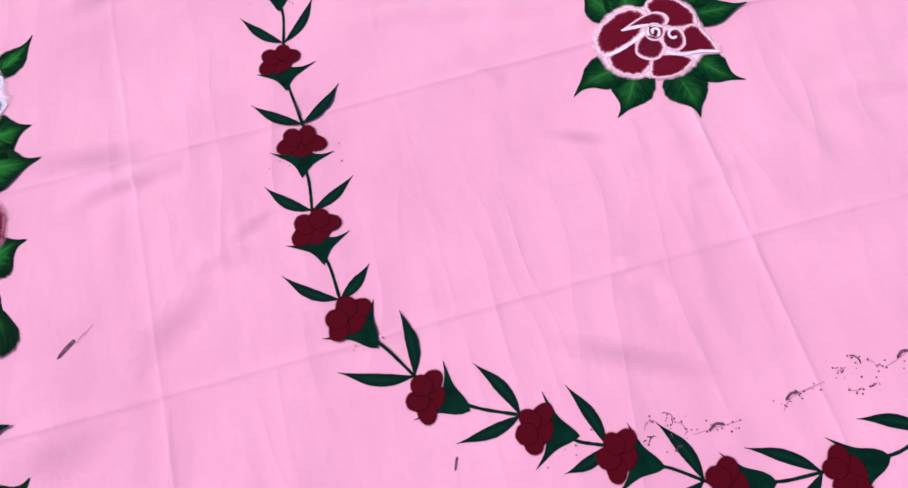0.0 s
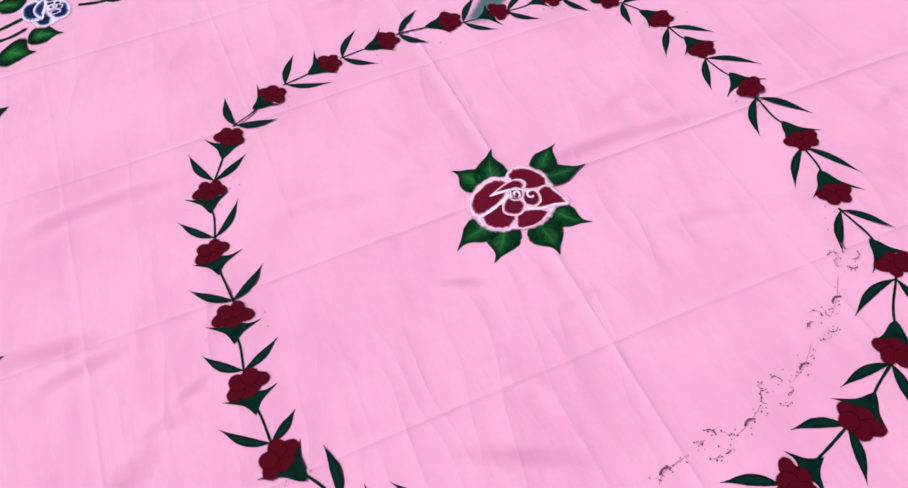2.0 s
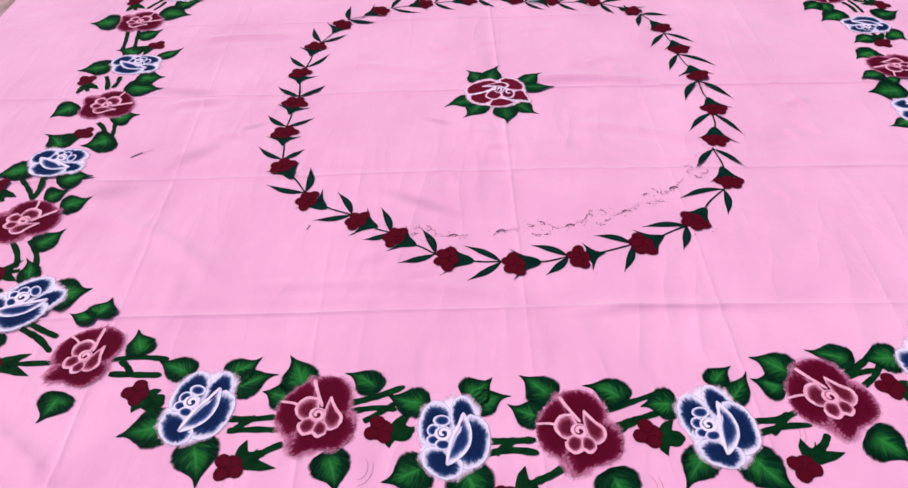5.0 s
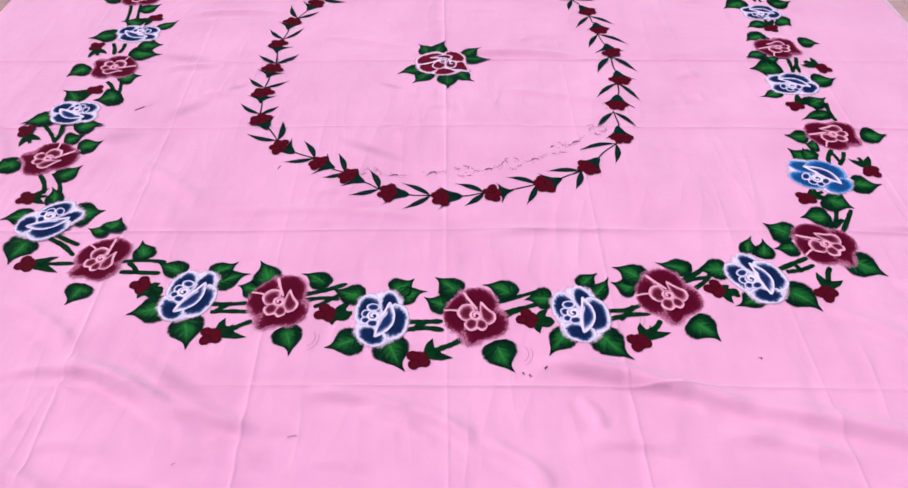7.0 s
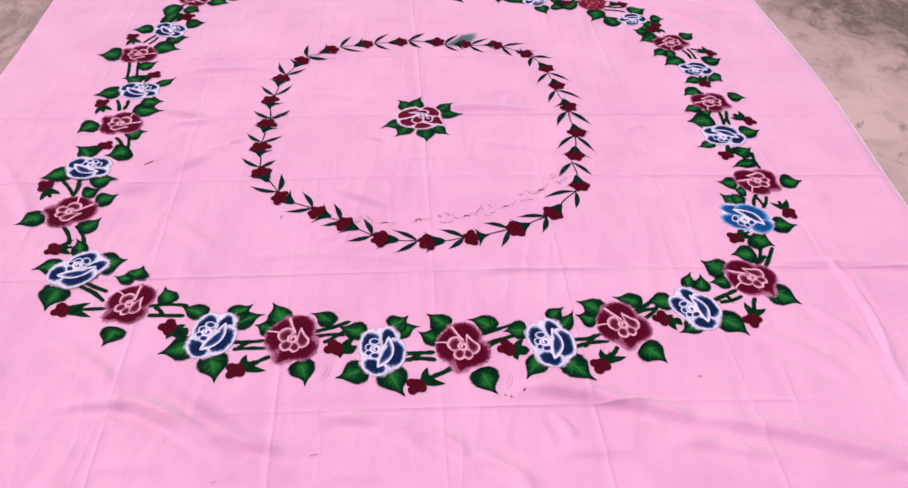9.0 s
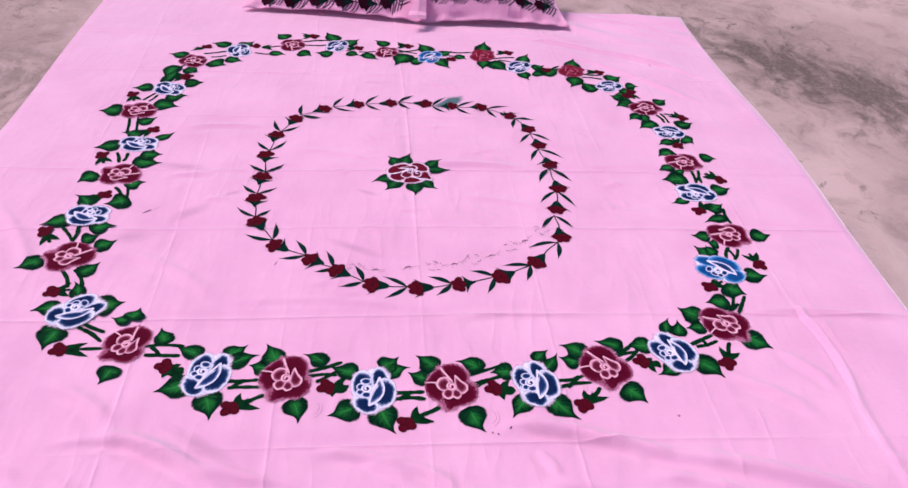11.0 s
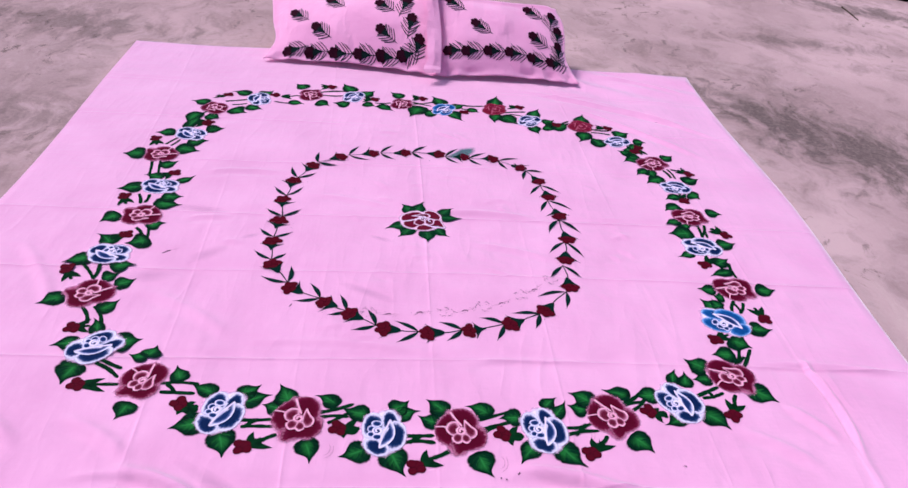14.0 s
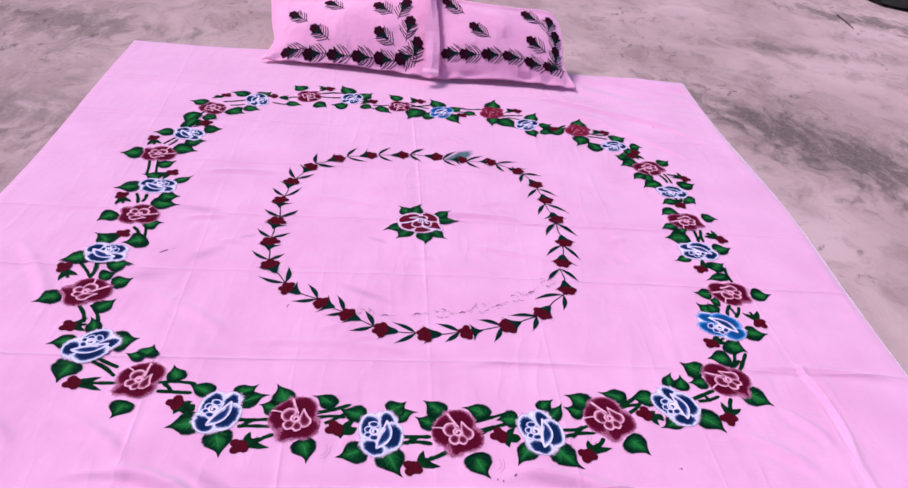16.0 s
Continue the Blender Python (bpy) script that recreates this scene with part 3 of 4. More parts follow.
def paint_rose(kind, x, y, turn, size):
    faded = kind == "faded"
    red = kind == "red" or faded
    at = Place(x, y, turn, size * (0.94 if red else 0.96) * (1 - 0.13 * abs(math.sin(turn))))
    outer = RED_OUT if red else (SKY_OUT if kind == "bright" else BLUE_OUT)
    inner = RED_IN if red else BLUE_IN
    line = LINE_PINK
    if faded:
        outer, inner, line = CRIMSON, CRIMSON, LINE_CRIMSON
    petals, lobes = (RED_PETALS, RED_INNER) if red else (BLUE_PETALS, BLUE_INNER)
    rim = np.concatenate([np.array(spline(p, True, 4)) for p in petals])
    angle = np.arctan2(rim[:, 1], rim[:, 0])
    hull = []
    for k in range(36):
        a = -math.pi + 2 * math.pi * (k + 0.5) / 36
        near = np.abs((angle - a + math.pi) % (2 * math.pi) - math.pi) < 0.22
        r = np.hypot(*rim[near].T).max() if near.any() else 0.9
        hull.append((r * math.cos(a) * 1.045, r * math.sin(a) * 1.045))
    label = {"faded": "crimson painted rose with blurred petals", "red": "maroon painted rose with feathered pink edges", "blue": "navy blue painted rose with white outlines",
             "bright": "bright blue painted rose, paint spread past its outline"}[kind]
    rose = dab("painted_rose", spline(at(*hull), True, 2), CRIMSON if faded else HALO_RED if red else HALO_BLUE, sheet, 3, label, 0.035)
    for i, p in enumerate(petals):
        dab("petal", spline(at(*p), True, 6), outer, rose, 4 + i, ragged=0.018)
    for i, p in enumerate(lobes):
        dab("petal", spline(at(*p), True, 5), inner, rose, 8 + i, ragged=0.012)
    if red:
        dab("petal", spline(at(*blob(.0, .07, .2)), True, 4), inner, rose, 13)
        stroke("brush_line", at(*curl(.0, .07, .19, 1.5, 2.0)), .075 * size, line, rose, 14)
        stroke("brush_line", at((-.37, 1.02), (-.2, .70), (.05, .29)), .080 * size, line, rose, 14)
        stroke("brush_line", at((-1.0, .29), (-.7, .29), (-.50, .24)), .06 * size, line, rose, 14)
        stroke("brush_line", at((.16, .60), (.36, .32), (.57, .10), (.57, -.14)), .070 * size, line, rose, 14)
        stroke("brush_line", at((-.36, -.20), (-.34, -.36), (-.18, -.50), (.02, -.42), (.16, -.50), (.33, -.38)), .070 * size, line, rose, 14)
        stroke("brush_line", at((-.10, .50), (-.40, .47), (-.56, .20), (-.46, -.05)), .070 * size, line, rose, 14)
    else:
        dab("petal", spline(at(*blob(-.26, .10, .22)), True, 4), inner, rose, 14)
        stroke("brush_line", at(*curl(-.26, .10, .21, 1.5, 2.6)), .075 * size, LINE_WHITE, rose, 15)
        stroke("brush_line", at((.22, .74), (.10, .30), (-.04, -.1), (-.12, -.78)), .078 * size, LINE_WHITE, rose, 15)
    return rose


def claw(curve, end, inner, outer, material, parent, side):
    """A calyx: two pointed horns that swell where they meet, deeper on the stalk's side."""
    c = np.array(curve)
    t = np.linspace(-1, 1, len(c))
    swell = np.exp(-(t / 0.40) ** 2)
    taper = np.clip((1 - np.abs(t)) * 3.0, 0.12, 1)
    near, deep = end * taper + inner * swell, end * taper + outer * swell
    return ribbon("calyx", c, np.column_stack([near, deep]) if flips(c, side) else np.column_stack([deep, near]), material, parent, 1, "", 4)


def flips(c, side):
    """Whether the curve runs against the given direction."""
    return float(np.dot(c[-1] - c[0], side)) < 0


def paint_bud(parent_at, centre, calyx, horns, radius):
    """A small red bud held by a two-horned green calyx."""
    c, k = np.array(centre), np.array(calyx)
    d = (k - c) / (np.linalg.norm(k - c) + 1e-9)
    s = np.array((-d[1], d[0]))
    shape = [c - d * radius * .9 + s * radius * .25, c - d * radius * .3 + s * radius * .85, c + d * radius * .5 + s * radius * .75,
             c + d * radius * .95, c + d * radius * .5 - s * radius * .75, c - d * radius * .35 - s * radius * .9, c - d * radius * 1.0 - s * radius * .35]
    bud = dab("painted_bud", spline(parent_at(*shape), True, 5), BUD_RED, sheet, 2, "small maroon painted bud with green calyx", 0.05)
    for q, r in ((c - d * radius * .35 + s * radius * .62, .62), (c - d * radius * .75 - s * radius * .30, .60), (c + d * radius * .25 - s * radius * .62, .58)):
        dab("petal", spline(parent_at(*blob(q[0], q[1], radius * r)), True, 3), BUD_RED, bud, 3, ragged=0.05)
    one, two = (np.array(h) for h in horns)
    heel = k - d * radius * .35
    curve = spline(parent_at(one + d * radius * .35, (one + heel) / 2 - d * radius * .12, heel, (two + heel) / 2 - d * radius * .12, two + d * radius * .35), False, 6)
    claw(curve, .0050, radius * .42, radius * .95, STEM, bud, s)
    stroke("stem", parent_at(heel, heel + d * radius * .7, heel + d * radius * 1.35), radius * .50, STEM, bud, 1, (1, .5))
    return bud


# ---- the garland: x, y and radius of each rose, blue and red by turns, counter-clockwise ----
NEAR = [(-.673, -.547, .055), (-.543, -.634, .053), (-.370, -.708, .050), (-.221, -.715, .055), (-.056, -.739, .048),
        (.093, -.727, .054), (.258, -.716, .049), (.400, -.672, .056), (.552, -.630, .051), (.684, -.549, .058)]
RIGHT = [(.731, -.366, .058), (.793, -.236, .058), (.763, -.060, .053), (.768, .090, .056), (.772, .256, .047), (.731, .401, .056)]
FAR = [(.644, .542, .045), (.530, .638, .050), (.353, .657, .045), (.232, .732, .050), (.051, .714, .046),
       (-.100, .735, .045), (-.273, .772, .043), (-.425, .761, .048), (-.595, .704, .045), (-.722, .605, .050)]
LEFT = [(-.748, .413, .050), (-.796, .275, .056), (-.743, .096, .052), (-.741, -.056, .058), (-.763, -.228, .052), (-.749, -.377, .060)]
ROSES = NEAR + RIGHT + FAR + LEFT
for i, (x, y, size) in enumerate(ROSES):
    before, after = ROSES[i - 1], ROSES[(i + 1) % len(ROSES)]
    two_on, two_back = ROSES[(i + 2) % len(ROSES)], ROSES[i - 2]
    turn = math.atan2(after[1] - before[1] + .6 * (two_on[1] - two_back[1]), after[0] - before[0] + .6 * (two_on[0] - two_back[0]))
    turn -= radians(26) * (1 - math.cos(turn)) / 2
    kind = ("faded" if i in (17, 19) else "red") if i % 2 else ("bright" if i in (10, 20) else "blue")
    out = 0.005 if i % 2 else 0.002
    x, y = x + out * math.sin(turn), y - out * math.cos(turn)
    paint_rose(kind, x, y, turn, size)

# ---- leaves (stalk, tip, width), stems (two ends) and buds (flower, calyx, two points) of the garland ----
LEAVES_NEAR_LEFT = [(-.718, -.540, -.765, -.544, .028), (-.633, -.530, -.583, -.520, .042), (-.562, -.570, -.597, -.567, .021), (-.555, -.566, -.544, -.533, .032), (-.687, -.600, -.703, -.652, .041),
    (-.552, -.697, -.560, -.737, .033), (-.473, -.627, -.492, -.589, .025), (-.400, -.658, -.448, -.641, .026), (-.406, -.734, -.460, -.749, .037), (-.362, -.760, -.340, -.813, .036),
    (-.343, -.659, -.307, -.634, .031), (-.331, -.680, -.286, -.651, .028), (-.249, -.674, -.271, -.625, .032), (-.262, -.689, -.297, -.681, .029), (-.201, -.771, -.180, -.816, .029),
    (-.157, -.675, -.196, -.650, .026)]
LEAVES_NEAR_LEFT_2 = [(-.094, -.693, -.144, -.688, .028), (-.090, -.780, -.134, -.803, .035), (-.043, -.784, -.016, -.840, .036), (-.041, -.680, -.008, -.658, .030), (-.028, -.700, .010, -.676, .027),
    (.060, -.679, .025, -.648, .032), (.045, -.708, .007, -.695, .026)]
STEMS_NEAR_LEFT = [(-.648, -.594, -.602, -.624), (-.644, -.582, -.603, -.600), (-.644, -.649, -.592, -.646), (-.506, -.640, -.441, -.637), (-.495, -.662, -.441, -.662),
    (-.493, -.643, -.475, -.661), (-.330, -.723, -.279, -.720), (-.320, -.740, -.270, -.738), (-.316, -.737, -.298, -.723), (-.284, -.775, -.259, -.758),
    (-.181, -.696, -.127, -.674), (-.179, -.710, -.133, -.705), (-.161, -.720, -.132, -.698), (-.016, -.744, .034, -.741), (-.012, -.760, .037, -.758),
    (-.004, -.758, .013, -.744), (.039, -.793, .069, -.776)]
BUDS_NEAR_LEFT = [(-.666, -.650, -.644, -.649, -.625, -.632, -.613, -.667), (-.454, -.690, -.431, -.700, -.431, -.682, -.458, -.716), (-.311, -.786, -.292, -.775, -.304, -.755, -.263, -.790), (-.142, -.733, -.118, -.732, -.113, -.709, -.136, -.757), (.010, -.813, .032, -.798, .023, -.778, .055, -.812)]
LEAVES_NEAR_RIGHT = [(.126, -.783, .146, -.833, .037), (.147, -.683, .104, -.659, .029), (.209, -.687, .169, -.687, .028), (.237, -.753, .202, -.798, .031), (.288, -.754, .325, -.805, .035),
    (.265, -.656, .289, -.627, .023), (.282, -.680, .312, -.640, .024), (.359, -.638, .320, -.610, .034), (.346, -.660, .310, -.651, .027), (.440, -.616, .389, -.605, .027),
    (.501, -.613, .456, -.615, .030), (.434, -.725, .470, -.759, .039), (.544, -.663, .507, -.695, .024), (.595, -.660, .640, -.695, .037), (.551, -.573, .560, -.533, .022),
    (.575, -.580, .585, -.540, .023)]
LEAVES_NEAR_RIGHT_2 = [(.631, -.526, .590, -.504, .036), (.631, -.558, .595, -.559, .025), (.720, -.585, .767, -.617, .039), (.708, -.480, .661, -.478, .034)]
STEMS_NEAR_RIGHT = [(.134, -.697, .190, -.674), (.136, -.721, .171, -.708), (.144, -.724, .187, -.702), (.308, -.707, .349, -.696), (.309, -.724, .360, -.714),
    (.320, -.722, .341, -.699), (.363, -.748, .379, -.727), (.430, -.638, .479, -.599), (.435, -.642, .467, -.633), (.450, -.652, .477, -.622),
    (.599, -.606, .640, -.585), (.608, -.613, .647, -.600), (.620, -.597, .627, -.613), (.666, -.629, .675, -.606), (.729, -.462, .704, -.514),
    (.754, -.466, .723, -.518), (.732, -.488, .708, -.510)]
BUDS_NEAR_RIGHT = [(.176, -.729, .200, -.732, .200, -.709, .187, -.756), (.343, -.766, .360, -.749, .344, -.735, .389, -.752), (.481, -.656, .501, -.664, .497, -.645, .497, -.683), (.654, -.658, .663, -.636, .648, -.620, .686, -.637)]
LEAVES_SIDE_LEFT = [(-.771, .463, -.748, .553, .029), (-.730, .529, -.690, .529, .022), (-.701, .443, -.654, .456, .026), (-.805, .423, -.858, .413, .036), (-.733, .349, -.684, .368, .029),
    (-.756, .315, -.690, .299, .043), (-.852, .276, -.909, .267, .045), (-.772, .211, -.731, .239, .030), (-.758, .141, -.804, .158, .033), (-.701, .130, -.660, .163, .022),
    (-.795, .084, -.851, .062, .037), (-.714, .046, -.665, .053, .040), (-.721, .005, -.655, -.001, .042), (-.806, -.058, -.841, -.091, .037), (-.708, -.103, -.671, -.079, .033),
    (-.697, -.159, -.739, -.186, .042)]
LEAVES_SIDE_LEFT_2 = [(-.778, -.185, -.816, -.142, .028), (-.807, -.243, -.861, -.265, .035), (-.730, -.282, -.686, -.259, .034), (-.740, -.318, -.710, -.300, .031), (-.703, -.338, -.664, -.319, .034),
    (-.806, -.395, -.851, -.423, .036), (-.707, -.428, -.675, -.394, .031), (-.687, -.500, -.703, -.455, .024)]
STEMS_SIDE_LEFT = [(-.800, .342, -.781, .379), (-.783, .335, -.771, .368), (-.811, .236, -.794, .159), (-.785, .231, -.769, .160), (-.782, .043, -.766, .004),
    (-.756, .044, -.755, .010), (-.735, -.114, -.715, -.139), (-.706, -.108, -.694, -.159), (-.799, -.281, -.764, -.323), (-.767, -.274, -.763, -.318),
    (-.744, -.429, -.719, -.471), (-.719, -.425, -.690, -.470), (-.753, .528, -.756, .464)]
BUDS_SIDE_LEFT = [(-.720, .489, -.738, .485, -.743, .462, -.752, .503), (-.842, .369, -.833, .345, -.810, .343, -.849, .328), (-.727, .174, -.744, .160, -.738, .137, -.765, .170), (-.817, .031, -.807, .008, -.784, .007, -.822, -.010), (-.752, -.145, -.768, -.158, -.763, -.181, -.789, -.148),
    (-.834, -.294, -.819, -.317, -.796, -.314, -.831, -.337), (-.740, -.490, -.723, -.486, -.718, -.463, -.708, -.504)]
LEAVES_SIDE_RIGHT = [(.706, .552, .745, .549, .029), (.683, .482, .651, .489, .027), (.692, .440, .652, .430, .033), (.775, .438, .814, .458, .029), (.702, .352, .662, .327, .026),
    (.710, .352, .728, .307, .027), (.736, .307, .682, .279, .037), (.813, .295, .864, .312, .033), (.759, .205, .719, .186, .027), (.805, .217, .833, .194, .033),
    (.747, .143, .702, .121, .029), (.831, .116, .874, .117, .028), (.729, .057, .685, .047, .025), (.749, .032, .731, .048, .024), (.745, .004, .684, .004, .048),
    (.814, -.045, .864, -.041, .034)]
LEAVES_SIDE_RIGHT_2 = [(.726, -.093, .685, -.111, .020), (.783, -.136, .821, -.113, .030), (.804, -.168, .747, -.180, .024), (.856, -.234, .902, -.238, .031), (.738, -.247, .698, -.245, .029),
    (.753, -.272, .730, -.267, .027), (.734, -.315, .689, -.288, .039), (.735, -.311, .719, -.282, .024), (.788, -.383, .837, -.392, .036), (.727, -.429, .768, -.452, .043)]
STEMS_SIDE_RIGHT = [(.759, .354, .770, .316), (.774, .363, .784, .316), (.788, .366, .817, .356), (.778, .033, .777, -.010), (.798, .040, .792, -.009),
    (.779, -.004, .796, .034), (.813, .028, .827, .021), (.783, -.136, .792, -.174), (.814, -.135, .816, -.184), (.776, -.290, .760, -.333),
    (.797, -.295, .780, -.328), (.775, -.295, .782, -.324), (.743, .149, .759, .130)]
BUDS_SIDE_RIGHT = [(.709, .503, .710, .474, .731, .465, .689, .463), (.835, .346, .819, .358, .798, .347, .824, .381), (.778, .181, .775, .206, .753, .213, .795, .218), (.846, .004, .827, .021, .806, .012, .834, .043), (.749, -.137, .767, -.120, .760, -.098, .789, -.128),
    (.831, -.348, .825, -.323, .802, -.318, .843, -.308), (.688, -.430, .709, -.419, .708, -.396, .728, -.433)]


LEAVES_FAR_LEFT = [(-.760, .644, -.814, .659, .032), (-.762, .556, -.784, .483, .034), (-.726, .544, -.687, .532, .026), (-.702, .453, -.652, .460, .032), (-.730, .357, -.682, .379, .034), (-.643, .735, -.697, .757, .034), (-.595, .743, -.555, .780, .034), (-.659, .608, -.614, .583, .048), (-.616, .633, -.565, .627, .032), (-.483, .696, -.433, .690, .025), (-.455, .817, -.494, .847, .034), (-.389, .706, -.346, .689, .038), (-.290, .702, -.339, .714, .034), (-.282, .819, -.325, .876, .038)]
LEAVES_FAR = [(-.241, .789, -.203, .837, .037), (-.226, .722, -.188, .703, .029), (-.172, .711, -.124, .670, .029), (-.102, .796, -.143, .836, .031), (-.036, .717, -.072, .640, .048), (.019, .668, -.031, .689, .037), (.051, .760, .014, .825, .037), (.089, .736, .129, .767, .029), (.076, .686, .116, .622, .034), (.143, .720, .180, .701, .029), (.234, .768, .242, .851, .038), (.242, .687, .222, .628, .034), (.266, .676, .313, .619, .042)]
LEAVES_FAR_RIGHT = [(.369, .691, .393, .762, .034), (.364, .612, .377, .561, .032), (.405, .655, .446, .670, .029), (.404, .614, .439, .596, .032), (.444, .606, .491, .662, .032), (.543, .660, .549, .742, .040), (.533, .587, .519, .521, .038), (.591, .514, .553, .568, .042), (.650, .590, .701, .610, .042), (.672, .463, .632, .478, .034), (.681, .505, .733, .533, .034), (.686, .425, .638, .411, .034)]
STEMS_FAR = [(-.753, .557, -.718, .608), (-.694, .668, -.639, .691), (-.668, .644, -.632, .659), (-.496, .739, -.453, .751), (-.533, .693, -.483, .687), (-.380, .793, -.298, .811), (-.377, .768, -.299, .780), (-.186, .733, -.141, .740), (-.184, .704, -.143, .710), (-.051, .744, .011, .768), (-.052, .754, .001, .737), (.123, .756, .186, .756), (.122, .726, .168, .724), (.272, .710, .337, .725), (.293, .699, .337, .687), (.440, .623, .487, .666), (.570, .623, .625, .622), (.569, .597, .622, .591), (.674, .451, .705, .431)]
BUDS_FAR = [(-.706, .720, -.726, .702, -.742, .709, -.745, .689), (-.715, .497, -.736, .499, -.751, .518, -.745, .476), (-.543, .746, -.508, .737, -.500, .758, -.489, .720), (-.361, .838, -.382, .839, -.398, .858, -.391, .812), (-.197, .761, -.221, .757, -.235, .785, -.234, .735), (-.026, .793, -.047, .800, -.061, .818, -.059, .768), (.124, .698, .101, .689, .087, .706, .090, .664), (.325, .762, .304, .764, .294, .777, .285, .741), (.446, .638, .423, .634, .418, .661, .412, .610), (.627, .640, .602, .641, .592, .658, .585, .625), (.691, .477, .672, .463, .663, .482, .662, .441)]
for x0, y0, x1, y1 in STEMS_NEAR_LEFT + STEMS_NEAR_RIGHT + STEMS_SIDE_LEFT + STEMS_SIDE_RIGHT + STEMS_FAR:
    x0, y0, x1, y1 = x0 - .14 * (x1 - x0), y0 - .14 * (y1 - y0), x1 + .14 * (x1 - x0), y1 + .14 * (y1 - y0)
    bow = random.uniform(-.08, .08)
    mid = ((x0 + x1) / 2 - bow * (y1 - y0), (y0 + y1) / 2 + bow * (x1 - x0))
    stroke("painted_stem", [(x0, y0), mid, (x1, y1)], random.uniform(.0076, .0094), STEM, sheet, 0, (0.8, 0.4))
for x0, y0, x1, y1, width in LEAVES_NEAR_LEFT + LEAVES_NEAR_LEFT_2 + LEAVES_NEAR_RIGHT + LEAVES_NEAR_RIGHT_2 + LEAVES_SIDE_LEFT + LEAVES_SIDE_LEFT_2 + LEAVES_SIDE_RIGHT + LEAVES_SIDE_RIGHT_2 + LEAVES_FAR_LEFT + LEAVES_FAR + LEAVES_FAR_RIGHT:
    leaf((x0, y0), (x1, y1), width * random.uniform(1.20, 1.34), LEAF, sheet, 1, "painted_leaf", random.uniform(-.08, .08), tuck=0.18)
for x, y, kx, ky, ax, ay, bx, by in BUDS_NEAR_LEFT + BUDS_NEAR_RIGHT + BUDS_SIDE_LEFT + BUDS_SIDE_RIGHT + BUDS_FAR:
    paint_bud(Place(0, 0, 0, 1), (x, y), (kx, ky), ((ax, ay), (bx, by)), .0158)

# ---- the rose in the middle ----
MIDDLE = (
    [(0, .43), (-.27, .59), (-.56, .53), (-.83, .33), (-1.01, .06), (-.96, -.22), (-.63, -.18), (-.31, -.04), (-.11, .13)],
    [(-.02, .57), (.2, .71), (.46, .62), (.66, .38), (.73, .14), (.66, -.05), (.31, -.02), (.13, .14), (0, .33)],
    [(.45, 0), (.66, .02), (.78, -.17), (.89, -.58), (.64, -.51), (.37, -.49), (.2, -.43), (.24, -.21)],
    [(-.37, -.05), (-.7, -.14), (-.88, -.27), (-.83, -.53), (-.57, -.69), (-.32, -.66), (-.17, -.44), (-.36, -.24)],
    [(-.19, -.42), (-.32, -.76), (-.07, -.86), (.21, -.81), (.46, -.62), (.29, -.49), (0, -.41)],
)
MIDDLE_INNER = (
    [(.14, .02), (.41, -.01), (.42, -.3), (.24, -.42), (.07, -.33), (.04, -.16)],
    [(-.33, -.07), (-.42, -.29), (-.3, -.45), (-.09, -.49), (.09, -.3), (.02, -.09), (-.16, .02)],
    [(-.52, .16), (-.2, .32), (.13, .38), (.29, .23), (.19, .07), (-.11, .12), (-.33, .13)],
)
at = Place(.001, .000, 0, .0655)
rose = dab("painted_rose", spline(at((-.05, .55), (.2, .76), (.5, .66), (.74, .35), (.80, -.1), (.95, -.58), (.62, -.60), (.38, -.80), (0, -.92), (-.34, -.80), (-.62, -.74), (-.92, -.52),
                                     (-1.04, -.18), (-1.07, .08), (-.86, .40), (-.58, .60), (-.3, .66)), True, 5), HALO_MID, sheet, 2, "large crimson painted rose with white-lilac petal edges", 0.02)
for i, p in enumerate(MIDDLE):
    dab("petal", spline(at(*p), True, 9), MID_OUT, rose, 3 + i, ragged=0.012)
for i, p in enumerate(MIDDLE_INNER):
    dab("petal", spline(at(*p), True, 8), MID_IN, rose, 8 + i, ragged=0.010)
dab("petal", spline(at(*blob(-.02, .0, .17)), True, 4), MID_IN, rose, 11)
stroke("brush_line", at(*curl(-.02, .0, .12, 1.4, 2.2)), .0030, LINE_WHITE, rose, 11)
stroke("brush_line", at(*curl(.27, -.12, .12, 0.8, 1.0)), .0030, LINE_WHITE, rose, 11)
stroke("brush_line", at((-.52, .16), (-.3, .17), (-.05, .13), (.12, .06)), .0034, LINE_WHITE, rose, 11)
stroke("brush_line", at((-.92, -.24), (-.6, -.17), (-.3, -.04), (-.16, .04)), .0034, LINE_WHITE, rose, 11)
stroke("brush_line", at((.05, -.42), (.3, -.50), (.6, -.50), (.88, -.58)), .0032, LINE_WHITE, rose, 11)
for b, t, w, sway in (((-.037, .037), (-.060, .077), .037, .10), ((-.020, .035), (-.007, .090), .040, -.10), ((.048, .030), (.080, .068), .034, -.10), ((.048, .013), (.106, .011), .032, .05),
                      ((.035, -.042), (.067, -.081), .034, .14), ((.008, -.058), (.019, -.107), .042, -.10), ((-.034, -.044), (-.060, -.091), .042, -.10), ((-.046, -.031), (-.104, -.043), .036, .16)):
    leaf(b, t, w * 0.92, LEAF_MID, sheet, 0, "painted_leaf", 0.0, sway=sway)

